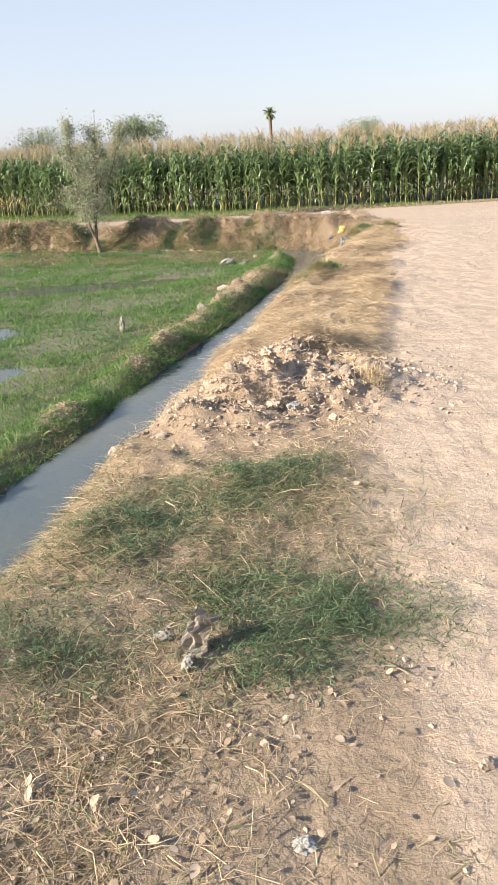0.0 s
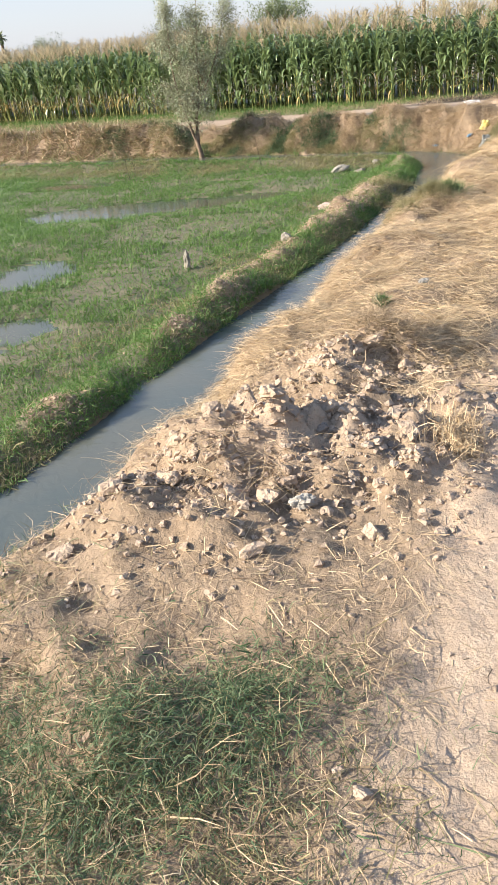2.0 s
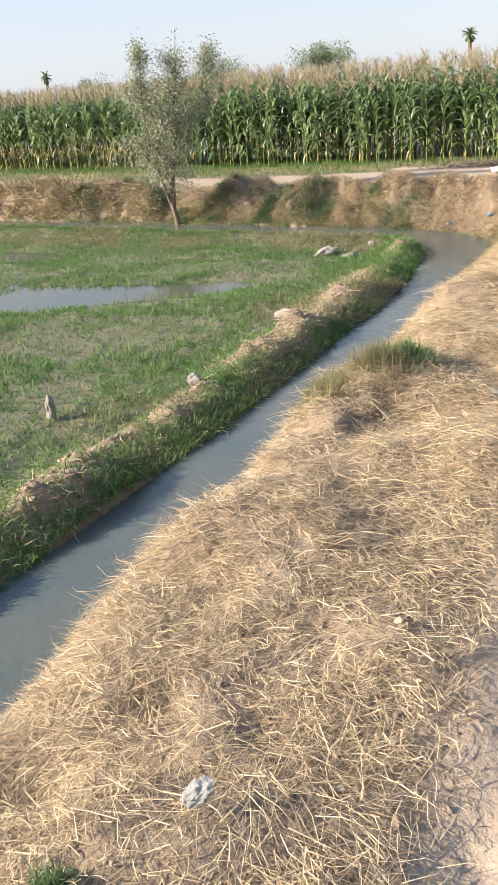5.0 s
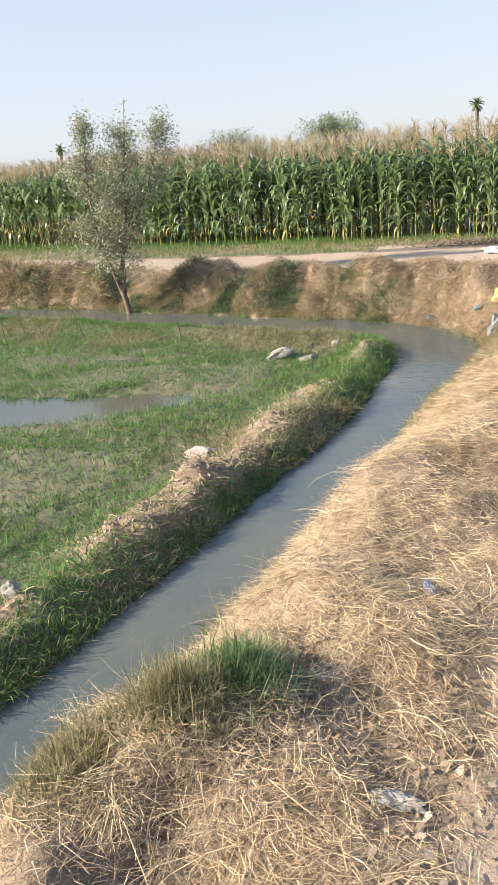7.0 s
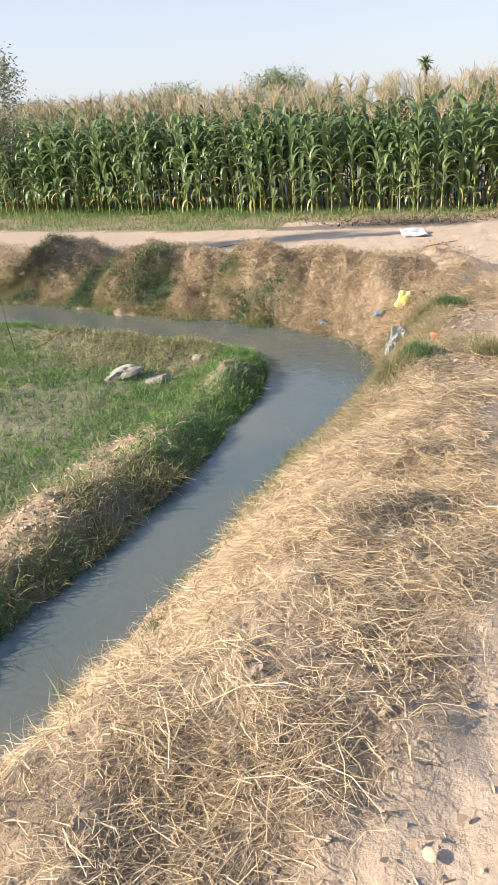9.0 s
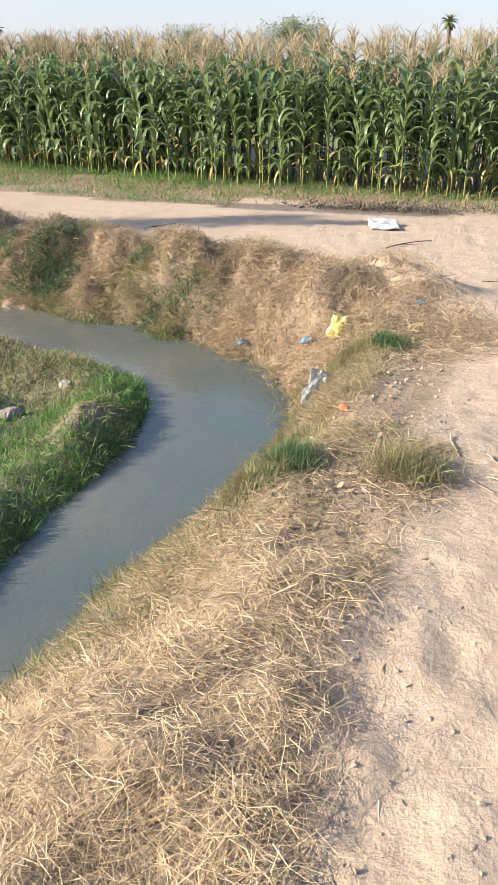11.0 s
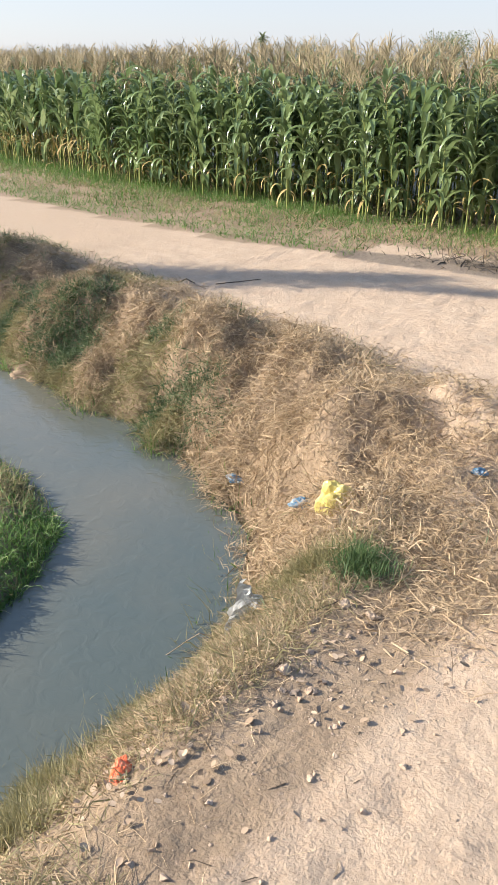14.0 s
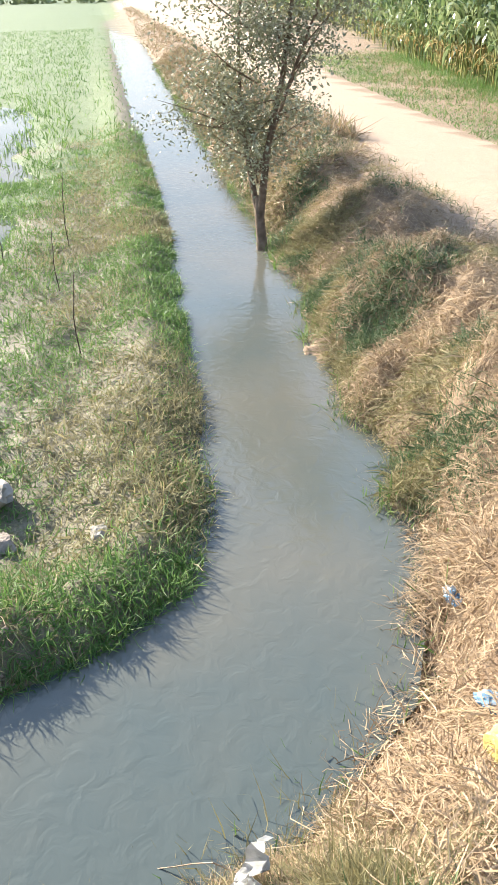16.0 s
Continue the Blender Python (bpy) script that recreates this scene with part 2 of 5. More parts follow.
def vnoise(x, y, size, seed=0):
    """Value noise from 0 to 1 with cells of that size in metres."""
    x, y = x / size, y / size
    i, j = np.floor(x), np.floor(y)
    u, v = x - i, y - j
    u, v = u * u * (3 - 2 * u), v * v * (3 - 2 * v)
    a, b_ = hash2(i, j, seed), hash2(i + 1, j, seed)
    c, d = hash2(i, j + 1, seed), hash2(i + 1, j + 1, seed)
    return (a * (1 - u) + b_ * u) * (1 - v) + (c * (1 - u) + d * u) * v


def fbm(x, y, size, seed=0, octaves=4):
    out, amp, total = 0, 1.0, 0
    for k in range(octaves):
        out = out + amp * vnoise(x, y, size / 2 ** k, seed + k)
        total, amp = total + amp, amp * 0.5
    return out / total


def line_distance(x, y, line):
    best = np.full(x.shape, 1e9)
    for (ax, ay), (bx, by) in zip(line[:-1], line[1:]):
        dx, dy = bx - ax, by - ay
        s = np.clip(((x - ax) * dx + (y - ay) * dy) / (dx * dx + dy * dy), 0, 1)
        best = np.minimum(best, np.hypot(x - ax - s * dx, y - ay - s * dy))
    return best


def inside(x, y, ring):
    hit = np.zeros(x.shape, bool)
    for (ax, ay), (bx, by) in zip(ring, ring[1:] + ring[:1]):
        if ay != by:
            hit ^= ((ay > y) != (by > y)) & (x < (bx - ax) * (y - ay) / (by - ay) + ax)
    return hit


def step(a, b_, v):
    s = np.clip((v - a) / (b_ - a), 0, 1)
    return s * s * (3 - 2 * s)


def hump(x, y, cx, cy, rx, ry, turn=0.0):
    c, s = math.cos(turn), math.sin(turn)
    u, v = (x - cx) * c + (y - cy) * s, -(x - cx) * s + (y - cy) * c
    return np.exp(-((u / rx) ** 2 + (v / ry) ** 2))


FIELD_RING = LEFT_SHORE + [(-2000, 203), (-2000, -205)]
DITCH_RING = LEFT_SHORE + RIGHT_SHORE[::-1]
EDGE_RING = PATH_EDGE + RIGHT_SHORE[14::-1]
ROAD_RING = ROAD_NEAR + ROAD_FAR[::-1]


def survey(x, y):
    """For points of the plan: distances and sides of the ditch, the straw-covered bank, the road and the corn."""
    d_l, d_r = line_distance(x, y, LEFT_SHORE), line_distance(x, y, RIGHT_SHORE)
    ditch = inside(x, y, DITCH_RING)
    field = inside(x, y, FIELD_RING) & ~ditch
    return d_l, d_r, ditch, field


POOLS = [(-2.922, 15.826, 1.3, 0.6, 0.1), (-1.558, 16.201, 0.6, 0.35, 0.2), (-4.675, 15.461, 1.3, 0.8, 0.0), (-4.091, 11.342, 0.8, 1.2, -0.4), (-3.214, 9.386, 0.45, 0.7, -0.3),
         (-13.34, 20.25, 6.5, 0.8, -0.25), (-6.04, 18.7, 1.2, 0.4, -0.25), (-8.84, 11.941, 2.2, 1.2, 0.3), (-2.532, 17.996, 0.5, 0.2, -0.3)]
MOUNDS = [(0.243, 20.75, 0.5, 0.35, -0.5, 0.2), (2.63, 20, 0.6, 0.3, -0.2, 0.17), (1.51, 20.4, 0.4, 0.3, -0.5, 0.15), (-1.266, 21.15, 0.45, 0.35, -0.35, 0.17), (-0.487, 20.95, 0.25, 0.3, 0, 0.1),
          (-2.24, 21.6, 0.3, 0.3, 0, 0.1), (-3.019, 21.9, 0.45, 0.35, -0.3, 0.15), (-5.357, 22.5, 0.7, 0.4, -0.3, 0.15), (-7.84, 23.2, 0.8, 0.4, -0.3, 0.13), (0.536, 8.297, 0.5, 0.45, 0.2, 0.09),
          (0.73, 6.9, 0.45, 0.4, 0.2, 0.09), (1.266, 10.851, 0.4, 0.5, 0.2, 0.08), (1.656, 12.549, 0.45, 0.7, 0.2, 0.08), (1.948, 14.186, 0.4, 0.6, 0.1, 0.06), (1.169, 7.599, 0.2, 0.25, 0, 0.06),
          (1.412, 8.992, 0.22, 0.3, 0, 0.06), (0.877, 5.35, 0.12, 0.12, 0, 0.05), (2.679, 17.045, 0.25, 0.7, 0.3, 0.03), (1.899, 19.75, 0.3, 0.25, -0.4, 0.1)]
BANK_LUMPS = [(0.66, 17.6, 0.26, 0.13), (0.195, 15.826, 0.55, 0.14), (-0.019, 14.789, 0.45, 0.14), (-0.243, 13.42, 0.4, 0.15), (-0.506, 12.549, 0.5, 0.13), (-0.701, 11.541, 0.3, 0.1),
              (-1.071, 9.68, 0.5, 0.13), (-1.315, 8.695, 0.35, 0.12), (-1.802, 7, 0.35, 0.14), (-2.289, 5.2, 0.4, 0.12)]


def pits(x, y, cell, seed, chance, r_lo, r_hi):
    """Scattered hoof prints and gashes: 1 inside, a slight negative rim around."""
    i0, j0 = np.floor(x / cell), np.floor(y / cell)
    out = np.zeros(x.shape)
    for di in (-1, 0, 1):
        for dj in (-1, 0, 1):
            i, j = i0 + di, j0 + dj
            cx, cy = (i + hash2(i, j, seed)) * cell, (j + hash2(i, j, seed + 1)) * cell
            r = r_lo + (r_hi - r_lo) * hash2(i, j, seed + 2) ** 2
            a = hash2(i, j, seed + 3) * math.tau
            u, v = (x - cx) * np.cos(a) + (y - cy) * np.sin(a), (y - cy) * np.cos(a) - (x - cx) * np.sin(a)
            v = v + 0.5 * u * u / r
            d = np.hypot(u / r, v / (r * (0.4 + 0.5 * hash2(i, j, seed + 4))))
            out = np.where(hash2(i, j, seed + 5) < chance, np.maximum(out, step(1.0, 0.6, d)) - 0.3 * step(1.7, 1.2, d) * step(0.8, 1.1, d), out)
    return out


def crest_bare(x, y, d_l):
    """Where the top of the low field bank is bare dug clay."""
    return step(0.12, 0.28, d_l) * step(0.72, 0.5, d_l) * step(0.5, 0.64, fbm(x, y, 0.8, 88, 2)) * step(17.8, 17.2, y) * step(3, 5, y)


def height(x, y):
    x, y = np.asarray(x, float), np.asarray(y, float)
    d_l, d_r, ditch, field = survey(x, y)
    near = step(45, 25, np.hypot(x, y - 12))
    rough = (fbm(x, y, 0.5, 3, 5) - 0.5)
    fine = (fbm(x, y, 0.12, 9, 3) - 0.5)
    # the walked bank and the land beyond it
    level = 0.03 - 0.29 * step(14.8, 20.8, y + 0.25 * np.clip(-x, 0, 30)) - 0.06 * step(22, 27, y)
    wide = 0.86 + 0.6 * (fbm(x, y, 1.1, 21, 2) - 0.5) + 0.12 * step(15.5, 17, y)
    right = -0.82 + (level + 0.82) * step(-0.12, 1, d_r / wide) ** (0.9 + 0.4 * step(15.5, 17, y))
    for cx, cy, rx, ry, turn, h in MOUNDS:
        right = right + h * (1.45 if cy > 19 else 1.15) * hump(x, y, cx, cy, rx, ry, turn)
    bank = step(2.4, 0.6, d_r) * step(15.9, 14.5, y) * step(-0.5, 5, y) + step(19.2, 20.2, y) * step(2.1, 0.9, d_r)
    right = right + near * (rough * (0.03 + 0.32 * bank) + fine * (0.014 + 0.07 * bank))
    right = right - 0.06 * step(16.2, 17.2, y) * step(20.0, 19.2, y) * step(1.7, 0.9, d_r)
    clumps = step(18.6, 19.6, y) * step(1.9, 0.8, d_r) * step(0.1, 0.4, d_r)
    right = right + near * clumps * (0.46 * (fbm(x, y, 0.55, 63, 2) - 0.48) + 0.2 * (fbm(x, y, 0.2, 64, 2) - 0.5))
    heap = np.maximum(hump(x, y, 0.214, 4.98, 0.8, 0.5, 0.35), 0.8 * hump(x, y, 0.409, 5.8, 0.42, 0.6, -0.3))
    right = right + heap * (0.1 + 0.42 * (fbm(x, y, 0.17, 31, 4) - 0.43) + 0.04 * pits(x, y, 0.095, 501, 0.85, 0.03, 0.075))
    right = right - near * (1 - bank) * 0.008 * step(0.63, 0.74, fbm(x, y, 0.2, 91, 3)) + near * 0.006 * step(0.66, 0.78, fbm(x, y, 0.16, 45, 3))
    worn = near * (1 - 0.75 * bank) * (1 - 0.85 * step(19.5, 20.5, y)) * step(0.25, 0.6, fbm(x, y, 1.5, 57, 2))
    right = right - worn * (0.014 * pits(x, y, 0.14, 301, 0.4, 0.018, 0.05) + 0.007 * step(0.965, 0.995, 1 - np.abs(2 * fbm(x, y, 0.45, 77, 3) - 1)))
    # the flooded field behind its low bank
    tip = step(18.4, 19.6, y + 0.3 * x)
    crest = np.where(d_l < 0.32, step(-0.1, 0.32, d_l), step(0.85, 0.3, d_l))
    left = -0.806 + 0.035 * (fbm(x, y, 1.1, 5, 4) - 0.5) * 2 * (0.4 + 0.6 * near) + crest * (0.14 - 0.05 * tip) * (0.75 + 0.5 * fbm(x, y, 0.5, 12, 2))
    for cx, cy, r, h in BANK_LUMPS:
        left = left + h * hump(x, y, cx, cy, r * 0.7, r, -0.25) * (0.6 + 1.3 * (fbm(x, y, 0.22, 41, 3) - 0.3))
    for cx, cy, rx, ry, turn in POOLS:
        left = left - 0.075 * hump(x, y, cx, cy, rx, ry, turn)
    left = left + near * (fine * 0.05 + 0.09 * crest_bare(x, y, d_l) * fbm(x, y, 0.3, 37, 3) + 0.05 * (fbm(x, y, 0.35, 38, 2) - 0.5) * step(1.9, 1.2, d_l))
    bed = WATER_Z - 0.06 - 0.3 * step(0, 0.35, np.minimum(d_l, d_r))
    return np.where(ditch, bed, np.where(field, left, right))


def cover(x, y):
    """How far the ground is straw-strewn soil, moist mud and ash."""
    d_l, d_r, ditch, field = survey(x, y)
    d_e = line_distance(x, y, PATH_EDGE)
    strewn = inside(x, y, EDGE_RING)
    soil = np.where(strewn, step(-0.25, 0.45, d_e), 0.35 * step(0.35, 0, d_e))
    soil = np.maximum(soil, np.where(~field & (y > 18.4) & ~ditch, step(1.5, 0.9, d_r), 0))
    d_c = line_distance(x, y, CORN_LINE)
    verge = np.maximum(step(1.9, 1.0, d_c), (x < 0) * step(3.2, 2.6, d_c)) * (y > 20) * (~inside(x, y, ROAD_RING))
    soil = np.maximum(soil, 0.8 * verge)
    soil = np.maximum(soil, inside(x, y, ROAD_RING) * (0.12 + 0.2 * step(1.5, -4, x)))
    soil = np.where(~field & ~ditch, np.maximum(soil, 0.9 * step(0.55, 0.2, d_r)), soil)
    mud = np.where(field | ditch, 1.0, 0.0)
    mud = np.where(field & (d_l < 0.9), 0.75, mud)
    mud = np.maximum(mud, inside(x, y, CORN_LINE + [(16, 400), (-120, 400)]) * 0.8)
    for cx, cy, r, h in BANK_LUMPS:
        bare = hump(x, y, cx, cy, r * 0.48, r * 0.75, -0.25)
        mud, soil = np.where(field, mud * (1 - bare), mud), np.where(field, np.maximum(soil, 1.15 * bare), soil)
    bare = np.where(field, crest_bare(x, y, d_l), 0)
    mud, soil = mud * (1 - bare), np.maximum(soil, 1.1 * bare)
    heap = np.maximum(hump(x, y, 0.214, 4.98, 0.8, 0.5, 0.35), 0.8 * hump(x, y, 0.409, 5.8, 0.42, 0.6, -0.3))
    soil = soil * (1 - 0.7 * heap)
    shore = (~field) & (~ditch) & (y > 14.3) & (y < 18.6)
    soil = np.where(shore, np.maximum(soil, step(1.55, 0.9, d_r) * step(0.25, 0.45, fbm(x, y, 0.5, 91, 3) + 0.1)), soil)
    ragged = 6 * (fbm(x, y, 1.6, 47, 3) - 0.5) + 9 * (fbm(x, y, 6.0, 48, 2) - 0.5)
    lush = np.where(field, np.maximum(step(2.5, 6.0, d_l) * step(-5, -12, x + ragged), step(0.15, 0.8, d_l) * step(-7, -11, x + ragged)), 0.0)
    ash = np.zeros(x.shape)
    for cx, cy, rx, ry in ((1.851, 24.55, 1.3, 0.4), (2.435, 24.75, 0.8, 0.4), (0.584, 24.5, 0.9, 0.3)):
        ash = np.maximum(ash, 1.1 * hump(x, y, cx, cy, rx, ry, -0.05))
    return soil, mud, ash, lush


def spaced(lo, hi, fine, grow_lo, grow_hi, end_lo, end_hi):
    out = list(np.arange(lo, hi, fine))
    s, v = fine, hi
    while v < end_hi:
        out.append(v)
        s *= grow_hi
        v += s
    s, v, low = fine, lo - fine, []
    while v > end_lo:
        low.append(v)
        s *= grow_lo
        v -= s
    return np.array(low[::-1] + out)


def mesh_from(name, verts, faces, mats, mat_index=None, smooth=True):
    """A mesh from arrays; faces is an array of quads or of triangles."""
    me = bpy.data.meshes.new(name)
    verts, faces = np.asarray(verts, np.float32), np.asarray(faces, np.int32)
    k = faces.shape[1]
    me.vertices.add(len(verts))
    me.vertices.foreach_set("co", verts.ravel())
    me.loops.add(faces.size)
    me.loops.foreach_set("vertex_index", faces.ravel())
    me.polygons.add(len(faces))
    me.polygons.foreach_set("loop_start", np.arange(0, faces.size, k, dtype=np.int32))
    for m in (mats if isinstance(mats, (list, tuple)) else [mats]):
        me.materials.append(m)
    if mat_index is not None:
        me.polygons.foreach_set("material_index", np.asarray(mat_index, np.int32))
    me.polygons.foreach_set("use_smooth", np.full(len(faces), smooth))
    me.update(calc_edges=True)
    return me


# ---- ground, one sheet to the horizon ----
gx = spaced(-1.5, 3.8, 0.028, 1.06, 1.09, -2600, 2600)
gy = spaced(1.0, 20.6, 0.028, 1.12, 1.06, -2600, 2600)
GX, GY = np.meshgrid(gx, gy)
GZ = height(GX, GY)
nx, ny = len(gx), len(gy)
idx = np.arange(nx * ny).reshape(ny, nx)
quads = np.stack([idx[:-1, :-1], idx[:-1, 1:], idx[1:, 1:], idx[1:, :-1]], -1).reshape(-1, 4)
gm = mesh_from("ground", np.stack([GX, GY, GZ], -1).reshape(-1, 3), quads, GROUND)
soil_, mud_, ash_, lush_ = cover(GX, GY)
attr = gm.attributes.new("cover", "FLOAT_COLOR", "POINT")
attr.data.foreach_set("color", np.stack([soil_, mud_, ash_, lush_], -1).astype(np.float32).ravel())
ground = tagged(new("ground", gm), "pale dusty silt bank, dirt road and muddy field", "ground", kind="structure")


def pushed(line, d):
    """A line moved d metres to its left."""
    out = []
    for i, p in enumerate(line):
        a, b_ = Vector(line[max(0, i - 1)]), Vector(line[min(len(line) - 1, i + 1)])
        u = (b_ - a).normalized()
        out.append((p[0] - u.y * d, p[1] + u.x * d))
    return out


ring = pushed(LEFT_SHORE, 0.22) + pushed(RIGHT_SHORE, -0.22)[::-1]
wb = bmesh.new()
wf = wb.faces.new([wb.verts.new((x, y, WATER_Z)) for x, y in ring])
bmesh.ops.triangulate(wb, faces=[wf])
wm = bpy.data.meshes.new("water")
wb.to_mesh(wm)
wb.free()
wm.materials.append(DITCH_WATER)
tagged(new("ditch_water", wm), "murky grey-brown water flowing in the irrigation ditch", "water", kind="structure")
tagged(new("field_water", mesh_from("field_water", [(-140, -60, POOL_Z), (-0.9, -60, POOL_Z), (0.2, 12.4, POOL_Z), (0.2, 18.2, POOL_Z), (-140, 58, POOL_Z)],
                                    [(0, 1, 2), (0, 2, 3), (0, 3, 4)], POOL_WATER)),
       "shallow water standing in the flooded field", "water", kind="structure")


# ---- builders for things ----
def root(name, m, label, category, group="", kind=""):
    ob = new(name)
    ob.empty_display_size = 0.05
    ob.matrix_world = m
    return tagged(ob, label, category, group, kind)


def part(name, me, parent, label=""):
    ob = new(name, me)
    ob.parent = parent
    return tagged(ob, label)


def tube(points, radii, sides=6):
    """Vertices and quads of a closed tapering tube along points."""
    pts = [Vector(p) for p in points]
    v, f = [], []
    for i, (p, r) in enumerate(zip(pts, radii)):
        u = (pts[min(i + 1, len(pts) - 1)] - pts[max(i - 1, 0)]).normalized()
        a = u.orthogonal().normalized() if i == 0 else (a - u * a.dot(u)).normalized()
        b_ = u.cross(a)
        v += [p + (a * math.cos(k * math.tau / sides) + b_ * math.sin(k * math.tau / sides)) * r for k in range(sides)]
    for i in range(len(pts) - 1):
        for k in range(sides):
            f.append((i * sides + k, i * sides + (k + 1) % sides, (i + 1) * sides + (k + 1) % sides, (i + 1) * sides + k))
    return [tuple(q) for q in v], f


def rock_mesh(name, rnd, size, m, points=14, flat=0.7):
    """A rough broken lump: a ball dented by noise and split along a few planes."""
    bm = bmesh.new()
    bmesh.ops.create_icosphere(bm, subdivisions=3, radius=1.0)
    off = Vector((rnd.uniform(-50, 50), rnd.uniform(-50, 50), rnd.uniform(-50, 50)))
    cuts = [(Vector((rnd.gauss(0, 1), rnd.gauss(0, 1), rnd.gauss(0, 0.7))).normalized(), rnd.uniform(0.5, 0.85)) for _ in range(points // 2)]
    for q in bm.verts:
        u = q.co.normalized()
        u = u * (1 + 0.45 * noise.noise(u * 1.1 + off) + 0.22 * noise.noise(u * 2.6 + off))
        for way, far in cuts:
            over = u.dot(way) - far
            if over > 0:
                u = u - way * over * 0.9
        u = u * (1 + 0.16 * noise.noise(u * 5.0 - off) + 0.09 * noise.noise(u * 11.0 + off))
        q.co = Vector((u.x * size[0], u.y * size[1], u.z * size[2] * flat))
    me = bpy.data.meshes.new(name)
    bm.to_mesh(me)
    bm.free()
    me.materials.append(m)
    return me


def ground_z(x, y):
    return float(height(np.array([x]), np.array([y]))[0])


def scatter(n, box, keep):
    """Up to n random points in a box of the plan, kept with the chance keep(x, y)."""
    x, y = rng.uniform(box[0], box[1], n), rng.uniform(box[2], box[3], n)
    ok = rng.random(n) < keep(x, y)
    return x[ok], y[ok]


def scatter_along(n, line, d_lo, d_hi, keep, lo=-1e9, hi=1e9):
    """Random points beside a line, on either side, d_lo to d_hi metres off, where lo < y < hi."""
    p = np.array([q for q in line if -32 < q[0] < 20 and q[1] > -20], float)
    s = np.concatenate([[0], np.cumsum(np.hypot(*np.diff(p, axis=0).T))])
    t = rng.uniform(0, s[-1], n)
    x0, y0 = np.interp(t, s, p[:, 0]), np.interp(t, s, p[:, 1])
    a, d = rng.uniform(0, math.tau, n), rng.uniform(d_lo, d_hi, n)
    x, y = x0 + np.cos(a) * d, y0 + np.sin(a) * d
    ok = (y > lo) & (y < hi)
    x, y = x[ok], y[ok]
    ok = rng.random(len(x)) < keep(x, y)
    return x[ok], y[ok]


def lay(x, y, size=0.5, seed=5):
    """A heading that changes slowly over the plan, so that straws lie matted."""
    return fbm(x, y, size, seed, 2) * math.tau * 2.2


def strands(name, x, y, m, length, width, lift, droop, label, category, segs=2, up=0.0, sink=0.004, heading=None, curl=0.35):
    """Blades or straws as one mesh. lift: rise per metre of run at the foot (low and high); droop: how far they bend down."""
    n = len(x)
    z = height(x, y) - sink + up * rng.random(n)
    az = rng.uniform(0, math.tau, n) if heading is None else heading + rng.normal(0, 1.05, n)
    el = np.radians(rng.uniform(lift[0], lift[1], n))
    ln = rng.uniform(length[0], length[1], n) * (0.5 + fbm(x, y, 0.24, 101, 2))
    wd = rng.uniform(width[0], width[1], n)
    dr = rng.uniform(droop[0], droop[1], n)
    bend = rng.normal(0, curl, n)
    rows = []
    s_all = np.linspace(0, 1, segs + 1)
    for k, s in enumerate(s_all):
        a = az + bend * s
        h = ln * s * np.cos(el)
        px, py = x + np.cos(a) * h, y + np.sin(a) * h
        pz = z + ln * (s * np.sin(el) - dr * s * s)
        w = wd * (1 - 0.9 * s ** 2) * 0.5
        sx, sy = -np.sin(a) * w, np.cos(a) * w
        tilt = rng.normal(0, 0.6, n) if k == 0 else tilt
        if k < segs:
            rows += [np.stack([px - sx, py - sy, pz - w * tilt], 1), np.stack([px + sx, py + sy, pz + w * tilt], 1)]
        else:
            rows.append(np.stack([px, py, pz], 1))
    per = 2 * segs + 1
    v = np.stack(rows, 1).reshape(-1, 3)
    tri = []
    for k in range(segs - 1):
        tri += [(2 * k, 2 * k + 1, 2 * k + 3), (2 * k, 2 * k + 3, 2 * k + 2)]
    tri.append((2 * segs - 2, 2 * segs - 1, 2 * segs))
    f = (np.arange(n)[:, None, None] * per + np.array(tri)[None]).reshape(-1, 3)
    return tagged(new(name, mesh_from(name, v, f, m)), label, category, kind="stuff")


# ---- corn ----
def leaf_shape(rnd, base, az, length, w0, e0, sag, segs, fold):
    v, f = [], []
    p, e = Vector(base), e0
    twist = rnd.uniform(-0.25, 0.25)
    across = 3 if fold else 2
    for i in range(segs + 1):
        s = i / segs
        w = w0 * (0.55 + 0.45 * min(1, s * 4)) * (1 - s ** 2.2) + 0.002
        a = az + twist * s
        side = Vector((-math.sin(a), math.cos(a), rnd.uniform(-0.25, 0.25)))
        lift = Vector((0, 0, w * 0.28))
        v += [p - side * w * 0.5 + lift, p, p + side * w * 0.5 + lift] if fold else [p - side * w * 0.5, p + side * w * 0.5]
        p = p + Vector((math.cos(a) * math.cos(e), math.sin(a) * math.cos(e), math.sin(e))) * (length / segs)
        e -= sag / segs * (0.6 + 0.9 * s)
    for i in range(segs):
        for k in range(across - 1):
            q = i * across + k
            f.append((q, q + 1, q + 1 + across, q + across))
    return [tuple(q) for q in v], f


